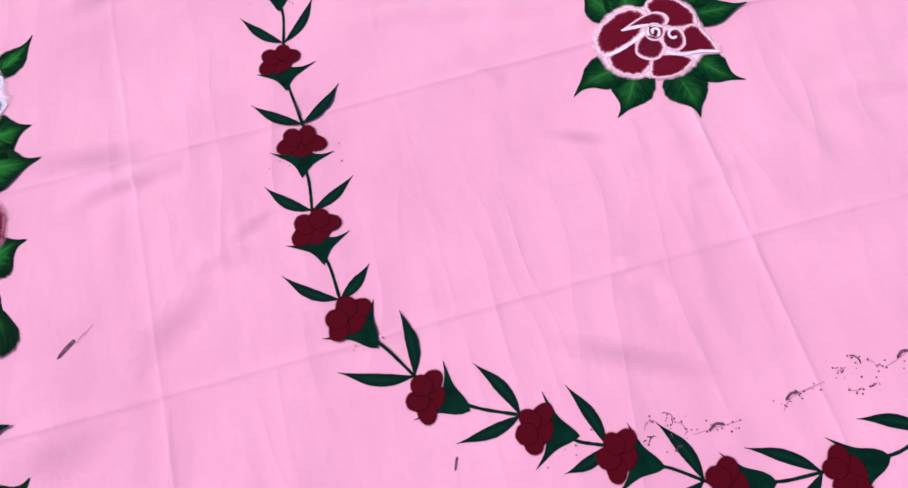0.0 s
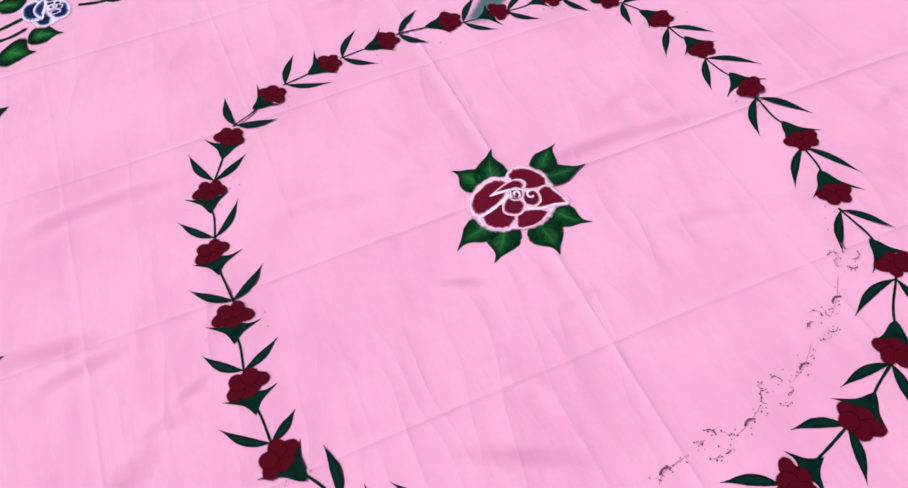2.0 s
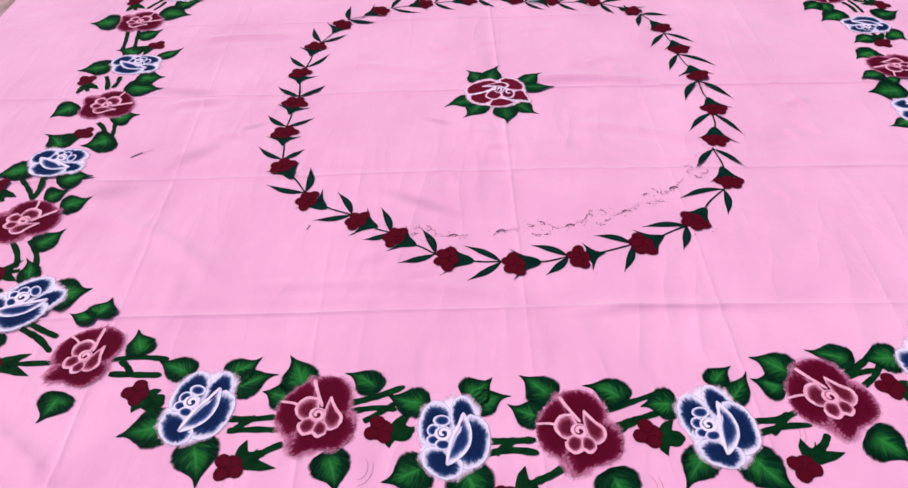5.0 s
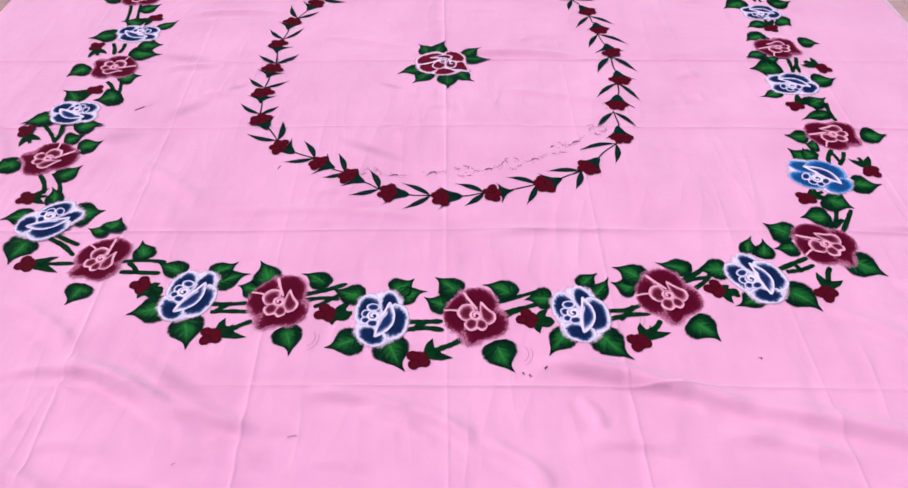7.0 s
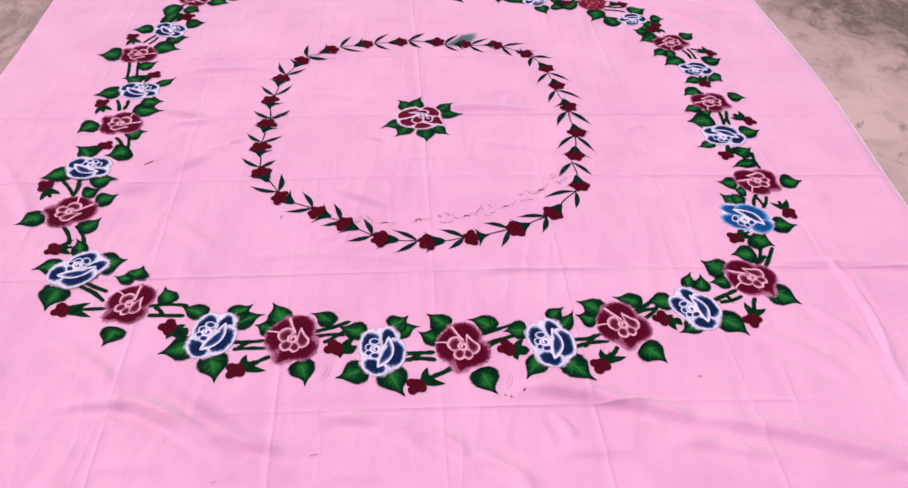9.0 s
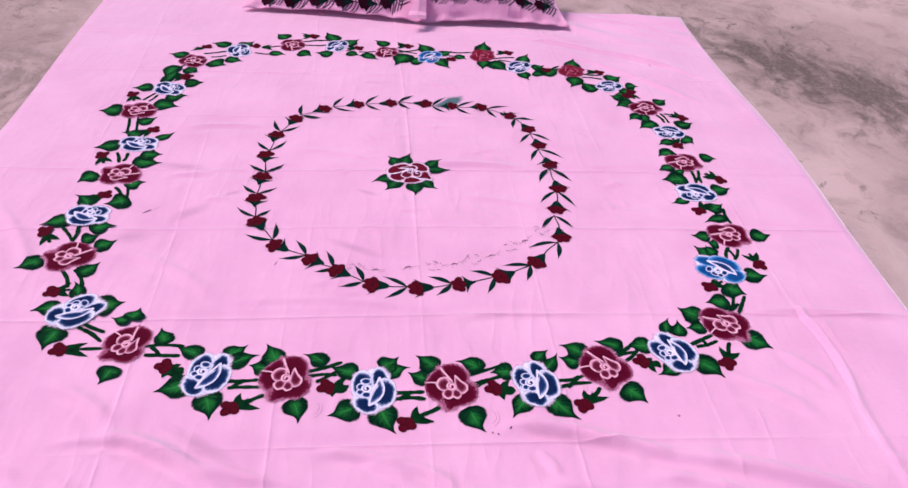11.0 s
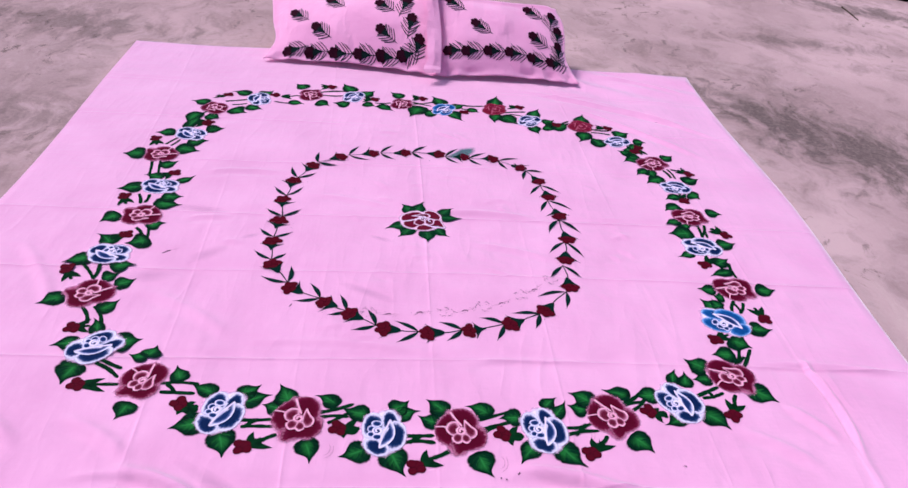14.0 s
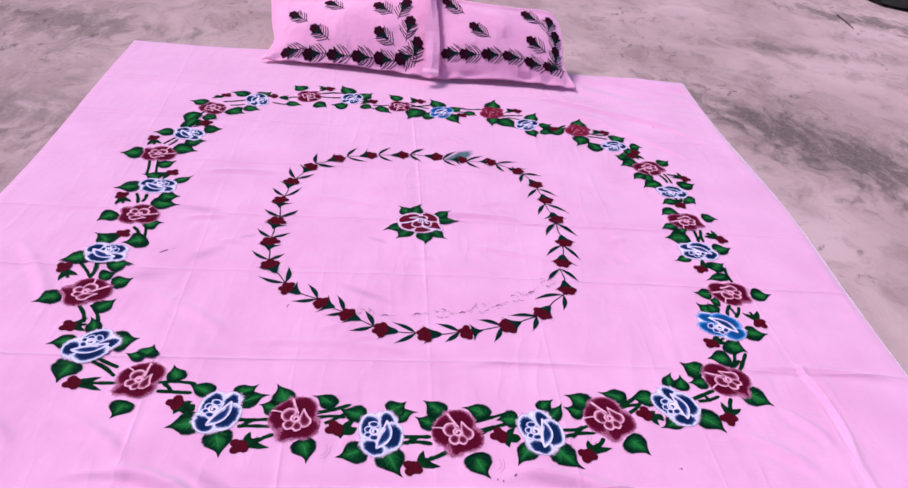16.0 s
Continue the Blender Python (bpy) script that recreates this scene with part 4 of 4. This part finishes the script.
# ---- the ring of small flowers: flower, two calyx points, node of the stem, two leaf tips ----
RING_A = [(-.068, .372, -.070, .408, -.061, .343, -.142, .363, -.108, .419, -.097, .327),
          (-.167, .358, -.182, .399, -.158, .329, -.239, .340, -.215, .402, -.176, .315),
          (-.264, .323, -.282, .357, -.257, .298, -.327, .282, -.333, .345, -.269, .270),
          (-.341, .259, -.376, .270, -.321, .244, -.373, .189, -.401, .248, -.325, .219),
          (-.384, .170, -.418, .169, -.358, .160, -.388, .090, -.430, .131, -.350, .139),
          (-.396, .066, -.422, .055, -.357, .056, -.382, -.015, -.430, .017, -.339, .021),
          (-.386, -.040, -.419, -.043, -.354, -.056, -.385, -.115, -.427, -.082, -.341, -.089)]
RING_B = [(-.385, -.138, -.415, -.149, -.352, -.147, -.372, -.212, -.421, -.180, -.340, -.186),
          (-.366, -.234, -.341, -.221, -.394, -.248, -.318, -.298, -.319, -.239, -.382, -.282),
          (-.308, -.320, -.289, -.292, -.325, -.338, -.234, -.353, -.262, -.302, -.290, -.365),
          (-.221, -.368, -.209, -.338, -.230, -.401, -.168, -.394, -.187, -.339, -.206, -.409),
          (-.158, -.405, -.144, -.380, -.169, -.435, -.097, -.438, -.119, -.387, -.147, -.456),
          (-.076, -.449, -.076, -.420, -.084, -.480, .000, -.453, -.052, -.422, -.045, -.489),
          (.022, -.458, .014, -.427, .019, -.489, .098, -.442, .048, -.419, .067, -.477)]
RING_C = [(.117, -.443, .122, -.413, .133, -.469, .195, -.414, .143, -.397, .178, -.468),
          (.213, -.413, .200, -.382, .231, -.433, .281, -.372, .219, -.375, .270, -.421),
          (.297, -.360, .279, -.343, .321, -.376, .357, -.286, .287, -.308, .351, -.345),
          (.371, -.265, .340, -.268, .397, -.258, .365, -.178, .327, -.229, .404, -.222),
          (.375, -.150, .344, -.148, .413, -.160, .385, -.070, .336, -.124, .426, -.133),
          (.392, -.056, .367, -.055, .427, -.052, .380, .032, .346, -.029, .433, -.019),
          (.384, .057, .346, .053, .417, .062, .360, .133, .334, .075, .424, .093)]
RING_D = [(.366, .155, .336, .153, .394, .162, .347, .219, .311, .164, .401, .183),
          (.345, .244, .319, .230, .368, .258, .311, .303, .298, .249, .365, .302),
          (.294, .322, .267, .344, .327, .343, .229, .356, .253, .308, .296, .382),
          (.209, .366, .198, .393, .201, .342, .135, .360, .188, .403, .173, .322),
          (.119, .366, .107, .393, .114, .330, .061, .364, .099, .420, .101, .326),
          (.038, .377, .042, .408, .033, .347, -.044, .381, -.002, .427, -.009, .342)]
RING = [row[:2] for row in RING_A + RING_B + RING_C + RING_D]
for row in RING_A + RING_B + RING_C + RING_D:
    c, one, two, node, tip_a, tip_b = (np.array(row[k:k + 2]) for k in range(0, 12, 2))
    gap = np.linalg.norm(node - c)
    d = (node - c) / gap
    size = min(1.0, 0.62 + 0.38 * gap / 0.075)
    if np.dot(one - two, (-d[1], d[0])) < 0:
        one, two = two, one
    at = Place(c[0], c[1], math.atan2(d[1], d[0]) + math.pi / 2 + random.uniform(-.12, .12), size * random.uniform(.90, .98))
    c = c + d * .003
    at.o = c
    flower = dab("painted_flower", spline(at((-.013, -.006), (-.015, .003), (-.009, .010), (0, .012), (.010, .011), (.016, .004), (.012, -.006), (0, -.010)), True, 4), VINE_RED, sheet, 3,
                 "small crimson painted flower on a dark green vine", 0.03)
    flip = random.choice((-1, 1))
    for n, (px, py, rx, ry, a) in enumerate(((0, -.002, .0150, .0120, 0), (-.0140, .002, .0140, .0105, .45), (.0145, .003, .0140, .0108, -.4), (-.0065, .0125, .0112, .0130, .3), (.0085, .0118, .0112, .0125, -.4))):
        dab("petal", spline(at(*blob(px * flip, py, rx * random.uniform(.9, 1.1), ry, 8, a * flip)), True, 3), VINE_RED, flower, 4 + n, ragged=0.02)
    heel = c + d * (0.0125 * size + 0.003)
    curve = spline([one, one * .5 + heel * .5 + d * .0020, heel, two * .5 + heel * .5 + d * .0020, two], False, 8)
    h = np.array(curve)
    t = np.linspace(-1, 1, len(h))
    taper = np.clip((1 - np.abs(t)) * 1.9, 0.10, 1)
    deep = .0022 * taper + .0030 * np.exp(-(t / .40) ** 2) + .0160 * size * np.exp(-(np.abs(t) / .17) ** 1.2)
    ribbon("calyx", h, np.column_stack([.0024 * taper + .0085 * size * np.exp(-(t / .38) ** 2), deep][::(1 if flips(h, np.array((-d[1], d[0]))) else -1)]), VINE_STEM, flower, 2, "dark green calyx with two points", 4)
    bow = np.array((-d[1], d[0])) * random.uniform(-.003, .003)
    stroke("stem", [heel + d * .010, (heel + node) / 2 + bow, node, node + d * .006], .0030, VINE_STEM, flower, 1, (1, 1))
    for tip in (tip_a, tip_b):
        turn = np.sign((tip - node)[0] * d[1] - (tip - node)[1] * d[0])
        leaf(node + d * .002, tip + (tip - node) * .04, .0122 * (0.6 + 0.4 * size), VINE, flower, 1, "leaf", turn * random.uniform(.05, .12), True)

# a teal smudge where wet paint was wiped
smear = dab("paint_smudge", spline([(.058, .362), (.085, .395), (.115, .428), (.152, .438), (.158, .412), (.140, .378), (.112, .350), (.082, .350)], True, 6), SMUDGE, sheet, 0, "pale teal smudge of wiped paint", 0.08)


# ---- carbon tracing left on the cloth ----
def speckle(points, spread, count, name="carbon_speckle"):
    """Loose flecks of carbon round a line, one part."""
    line = np.array(spline(points, False, 8))
    verts, faces = [], []
    for _ in range(count):
        q = line[random.randrange(len(line))] + np.random.normal(0, spread, 2)
        r, a0 = random.uniform(.0004, .0011), random.uniform(0, 6.28)
        ring = np.array([(q[0] + r * math.cos(a0 + a) * random.uniform(.6, 1.5), q[1] + r * math.sin(a0 + a)) for a in (0, 1.26, 2.5, 3.77, 5.0)])
        n = len(verts)
        verts += on_sheet(ring, 1).tolist()
        faces.append(tuple(range(n, n + 5)))
    return tagged(mesh_object(name, verts, faces, CARBON, sheet, "dark carbon flecks of a traced pattern"), kind="stuff")


TRACE = [(x, y - 0.007) for x, y in [(-.115, -.388), (-.071, -.393), (-.024, -.396), (.001, -.382), (.063, -.375), (.107, -.368), (.152, -.347), (.196, -.334), (.244, -.298), (.279, -.276), (.323, -.229)]]
for i in (0, 4, 6, 8, 10):
    x, y = TRACE[i]
    for k in range(5):
        a = k * 1.3 + i
        cx, cy, r = x + .011 * math.cos(a), y + .010 * math.sin(a), random.uniform(.005, .010)
        first = a + random.uniform(-2.2, -.6)
        arc = [(cx + r * random.uniform(.8, 1.2) * math.cos(first + j * .6), cy + r * random.uniform(.85, 1.1) * math.sin(first + j * .6)) for j in range(random.choice((3, 4, 5)))]
        stroke("carbon_line", arc, random.uniform(.0007, .0015), CARBON if k % 2 else DUST, sheet, 0, (0.2, 0.2))
        speckle(arc, .0020, 6)
    speckle([(x - .015, y - .004), (x, y + .006), (x + .016, y)], .007, 9)
for i in (1, 3, 5, 7, 9):
    x, y = TRACE[i]
    px, py = TRACE[i - 1]
    nx, ny = TRACE[i + 1]
    stroke("carbon_line", [((px + x) / 2, (py + y) / 2 - .004), (x, y), ((nx + x) / 2, (ny + y) / 2 + .003)], .0009, DUST, sheet, 0, (0.3, 0.3))
    stroke("carbon_line", [(x - .007, y - .002), (x, y + .003), (x + .008, y + .001)], .0026, CARBON, sheet, 0, (0.2, 0.2))
    speckle([((px + x) / 2, (py + y) / 2), (x, y), ((nx + x) / 2, (ny + y) / 2)], .004, 16)
for i in range(0, len(RING), 2):
    x, y = RING[i]
    speckle([(x - .02, y - .018), (x + .02, y - .012)], .012, 12)
for x, y, a, n in ((-.629, -.202, .7, .0155), (-.295, -.380, 1.2, .008), (-.151, -.950, .2, .009), (-.303, -.998, .5, .004), (.519, -.789, .3, .005), (.826, .723, -.4, .010)):
    d = np.array((math.cos(a), math.sin(a))) * n
    stroke("carbon_line", [(x - d[0], y - d[1]), (x, y + .001), (x + d[0] * .5, y + d[1] * .5)], .0042 if n > .015 else .0022, DUST if y < -.7 else CARBON, sheet, 0, (0.1, 0.1))
    if n > .015:
        for k, up in ((1, .004), (2, .010)):
            stroke("carbon_line", [(x + .007 * k, y - .003 + up), (x + .008 * k + .003, y + .003 + up), (x + .008 * k + .007, y + .007 + up)], .0008, DUST, sheet, 0, (0.2, 0.1))


# grey dabs: grime and fold shade painted on; the near-hem pair is shade alone
for x, y, long, wide, turn in ((-.600, -.008, .085, .020, -8), (-.125, -.325, .085, .016, -24), (-.110, -.100, .035, .010, -20), (-.530, -.205, .060, .024, 40), (-.445, -.120, .030, .010, 30),
                               (-.640, -.300, .060, .030, 10), (-.340, -.870, .090, .018, -30), (.300, -.840, .090, .016, -14)):
    dab("dust_stain", spline(Place(x, y, radians(turn), 1)(*blob(0, 0, long, wide, 12)), True, 4), DUSTY_SHADE, sheet, 0, "faint grey dust and painted fold shade", 0.12)


# curved tracing lines beside the lower leaves, and stray drops of ink
for x, y, first in ((0.161, -0.796, -1.2), (-0.165, -0.783, -1.4), (0.337, -0.722, -0.8)):
    for r, k in ((.013, 0), (.019, 1)):
        arc = [(x + r * math.cos(first + j * .45), y + r * 1.2 * math.sin(first + j * .45)) for j in range(6 - k)]
        stroke("carbon_line", arc, .0009, DUST, sheet, 0, (0.2, 0.2))
for x, y in ((0.165, -0.831), (0.200, -0.819), (0.520, -0.790), (0.175, -0.834), (0.198, -0.821), (0.674, -0.525)):
    dab("ink_drop", spline([(x + px, y + py) for px, py in blob(0, 0, .0019, .0015, 6, x * 9)], True, 3), CARBON, sheet, 0, "", 0.15)


# ---- the two pillows ----
class PillowShape:
    def __init__(self, bl, br, tr, tl, swell, back, flare):
        self.c = [np.array(q, float) for q in (bl, br, tr, tl)]
        n = np.cross(self.c[1] - self.c[0], self.c[3] - self.c[0])
        self.n = n / np.linalg.norm(n)
        self.swell, self.back, self.flare = swell, back, flare

    def point(self, u, v, front=True, lift=0.0):
        u, v = np.asarray(u, float), np.asarray(v, float)
        bl, br, tr, tl = self.c
        # the edges pull in between the corners
        uu = u + (0.5 - u) * (0.05 * (1 - (2 * v - 1) ** 2) + 0.075 * np.exp(-((v - .30) / .22) ** 2) * np.clip((1 - 2 * u) * np.sign(self.flare), 0, 1) ** 3)
        vv = v + (0.5 - v) * 0.10 * (1 - (2 * u - 1) ** 2)
        U, W = uu[..., None], vv[..., None]
        p = (1 - U) * (1 - W) * bl + U * (1 - W) * br + U * W * tr + (1 - U) * W * tl
        a = np.clip((u - .035) / .93, 0, 1)
        b = np.clip((v - .05) / .90, 0, 1)
        dome = (np.clip(4 * a * (1 - a), 0, 1) ** 0.50) * (np.clip(4 * b * (1 - b), 0, 1) ** 0.92)
        pucker = 1 + 0.13 * np.sin(9 * u + 5 * v) * np.sin(7 * v + 2) + 0.03 * np.sin(26 * u - 8 * v)
        low = np.exp(-((v - .16) / .16) ** 2)
        pucker = pucker + low * 0.10 * np.maximum(np.sin(21 * u + 9 * v + 1.5 * np.sin(5 * u)), 0) ** 2
        pucker = pucker - 0.16 * np.exp(-((u - .52 + .25 * (v - .2)) / .022) ** 2 - ((v - .22) / .14) ** 2)
        pucker = pucker - 0.14 * np.exp(-((u - .86 + .5 * (v - .2)) / .03) ** 2 - ((v - .24) / .16) ** 2)
        out = (self.swell * pucker if front else -self.back) * dome + (0.0012 if front else -0.0012) + lift
        seam = np.exp(-((v - .03) / .05) ** 2) * 0.006 * np.sin(31 * u + 3 * np.sin(7 * u))
        side = self.flare * smooth_step((u - .95) / .05 if self.flare > 0 else (.05 - u) / .05)
        if self.flare < 0:
            p = p + (self.c[0] - p) * (0.05 * np.exp(-((1 - u) / .09) ** 2 - ((1 - v) / .16) ** 2))[..., None]
        p = p + self.n * (out + seam + np.abs(side))[..., None]
        p[..., 2] = np.maximum(p[..., 2], 0.0035 + (0.002 if front else 0) + lift)
        return p


def build_pillow(shape, label):
    nu, nv = 70, 50
    u, v = np.meshgrid(np.linspace(0, 1, nu + 1), np.linspace(0, 1, nv + 1))
    f, b = shape.point(u, v), shape.point(u, v, False)
    i = np.arange((nu + 1) * (nv + 1)).reshape(nv + 1, nu + 1)
    q = np.stack([i[:-1, :-1], i[:-1, 1:], i[1:, 1:], i[1:, :-1]], -1).reshape(-1, 4)
    n = i.size
    rim = np.concatenate([i[0, :-1], i[:-1, -1], i[-1, :0:-1], i[:0:-1, 0]])
    nxt = np.roll(rim, -1)
    edge = np.stack([rim, rim + n, nxt + n, nxt], -1)
    faces = np.concatenate([q, q[:, ::-1] + n, edge]).tolist()
    ob = mesh_object("pillow", np.concatenate([f.reshape(-1, 3), b.reshape(-1, 3)]).tolist(), faces, CASE)
    return tagged(ob, label, "pillow", "pillows on the bedsheet")


def sew_flange(pillow, shape, width):
    """The flat hem that stands out from the seam beside the other pillow, gathered at its foot."""
    v = np.linspace(-0.015, 1.0, 40)
    root = shape.point(np.full(40, .004), np.clip(v, 0, 1))
    along = shape.c[1] - shape.c[0]
    along = along / np.linalg.norm(along)
    sway = 0.006 * np.sin(9 * v + 1) + 0.003 * np.sin(23 * v)
    reach = width * (0.75 + 0.25 * np.sin(3.1 * v + .4) + 0.55 * np.exp(-((v - .04) / .06) ** 2))
    rim = root + shape.n * (reach * .12 + .026)[:, None] + along * (sway * .5 - reach * 1.05)[:, None]
    root = root + shape.n * .025 + along * .013
    rim[:3, 1] -= .018
    root[:3, 1] -= .010
    rim[:, 2] = np.maximum(rim[:, 2], .006)
    mid = (root + rim) / 2 + shape.n * (.004 + .003 * np.sin(9 * v))[:, None]
    skin = along * .0016
    rows = [root - skin * 2, mid - skin, rim - skin * .5, rim + skin * .5, mid + skin, root + skin * 2]
    verts = np.concatenate(rows)
    k = np.arange(39)
    faces = np.concatenate([np.stack([a * 40 + k, b * 40 + k, b * 40 + k + 1, a * 40 + k + 1], -1) for a, b in ((0, 1), (1, 2), (2, 3), (3, 4), (4, 5))]).tolist()
    return mesh_object("flange", verts.tolist(), faces, CASE, pillow, "pink hemmed flange", None, False)


def paint_sprig(pillow, shape, u, v, turn=0.0, size=1.0):
    """A dark flower with fern-like strokes, drawn on the pillow's front. turn: the way that its stalk points, in degrees."""
    wide, high = np.linalg.norm(shape.c[1] - shape.c[0]), np.linalg.norm(shape.c[3] - shape.c[0])
    at = Place(u * wide, v * high, radians(turn), size)

    def surf(xy, layer):
        return shape.point(np.clip(xy[:, 0] / wide, 0.002, .998), np.clip(xy[:, 1] / high, 0.002, .998), True, 0.0012 + 0.0004 * layer)

    flower = dab("painted_flower", spline(at(*blob(0, 0, .0135)), True, 4), CASE_RED, pillow, 3, "dark maroon painted flower with fern leaves", 0.04, surf)
    for k in range(5):
        a = 1.0 + k * 1.05
        dab("petal", spline(at(*blob(.0118 * math.cos(a), .0118 * math.sin(a), .0088)), True, 3), CASE_RED, flower, 4, ragged=0.05, surface=surf)
    dab("calyx", spline(at((.004, .026), (.020, .011), (.044, 0), (.020, -.011), (.004, -.026), (.012, 0)), True, 4), CASE_GREEN, flower, 2, surface=surf)
    for k in range(4):
        x = .024 + .0112 * k
        for s in (-1, 1):
            reach = .034 * random.uniform(.8, 1.1)
            stroke("fern_stroke", at((x + .009, s * .0012), (x - .003, s * reach * .5), (x - .020, s * reach)), .0031, CASE_GREEN, flower, 1, (0.5, 0.15), surf)
    stroke("fern_stem", at((.030, 0), (.055, 0), (.078, 0)), .0026, CASE_GREEN, flower, 1, (0.8, 0.3), surf)


left_shape = PillowShape((-.655, 1.045, .012), (.038, .975, .012), (.022, 1.235, .275), (-.660, 1.330, .160), .038, .105, .020)
right_shape = PillowShape((.016, .972, .012), (.580, .985, .012), (.512, 1.270, .225), (-.022, 1.232, .266), .038, .105, -.016)
left_pillow = build_pillow(left_shape, "plump pink pillow with dark flower border, leaning beside its twin")
right_pillow = build_pillow(right_shape, "plump pink pillow with scattered dark sprigs and flower border")
sew_flange(right_pillow, right_shape, .034)
for u, v, turn in ((.13, .10, 16), (.26, .095, 6), (.40, .10, 2), (.54, .11, 0), (.67, .12, -4), (.79, .14, 20),
                   (.90, .35, 250), (.855, .60, 258), (.82, .86, 250)):
    paint_sprig(left_pillow, left_shape, u, v, turn, 1.12)
for u, v in ((.145, .67), (.285, .42), (.67, .43), (.655, .83), (.36, .90)):
    paint_sprig(left_pillow, left_shape, u, v, -36, 1.08)
for u, v, turn in ((.085, .28, 0), (.215, .27, 0), (.375, .275, 0), (.53, .28, -6), (.69, .235, -10), (.83, .21, -2),
                   (.925, .42, 262), (.935, .63, 262), (.91, .84, 255)):
    paint_sprig(right_pillow, right_shape, u, v, turn, 1.12)
for u, v in ((.30, .62), (.725, .51), (.13, .92), (.72, .90)):
    paint_sprig(right_pillow, right_shape, u, v, -36, 1.08)

# ---- at the far edge of the ground ----
def build_heap():
    bm = bmesh.new()
    bmesh.ops.create_icosphere(bm, subdivisions=4, radius=1.0)
    for v in bm.verts:
        p = v.co.copy()
        rough = 1 + 0.22 * noise.noise(p * 2.3) + 0.10 * noise.noise(p * 6.0)
        v.co = (p.x * 0.62 * rough, p.y * 0.34 * rough, max(p.z * 0.15 * rough, -0.02) + 0.02)
    me = bpy.data.meshes.new("tarpaulin")
    bm.to_mesh(me)
    bm.free()
    me.materials.append(BLACK)
    ob = new("tarpaulin", me)
    ob.matrix_world = pose(3.02, 2.80, GROUND_Z, 0, 0, -48)
    return tagged(ob, "crumpled black plastic tarpaulin heaped on the ground", "tarpaulin")


build_heap()


def build_twig(points, radius):
    """A bent, tapering stick."""
    line = [np.array(p) for p in spline(points, False, 5)]
    n, verts, faces = 6, [], []
    for k, p in enumerate(line):
        r = radius * (1 - 0.6 * k / len(line)) * random.uniform(.85, 1.1)
        way = line[min(k + 1, len(line) - 1)] - line[max(k - 1, 0)]
        side = np.array((-way[1], way[0])) / (np.linalg.norm(way) + 1e-9)
        for j in range(n):
            a = 2 * math.pi * j / n
            verts.append((p[0] + side[0] * r * math.cos(a), p[1] + side[1] * r * math.cos(a), GROUND_Z + radius + r * math.sin(a)))
    for k in range(len(line) - 1):
        faces += [(k * n + j, k * n + (j + 1) % n, (k + 1) * n + (j + 1) % n, (k + 1) * n + j) for j in range(n)]
    faces += [tuple(range(n - 1, -1, -1)), tuple(range(len(verts) - n, len(verts)))]
    return tagged(mesh_object("twig", verts, faces, BARK), "thin dry dark twig lying on the ground", "twig")


build_twig([(2.265, 2.365), (2.262, 2.26), (2.252, 2.14)], 0.0042)
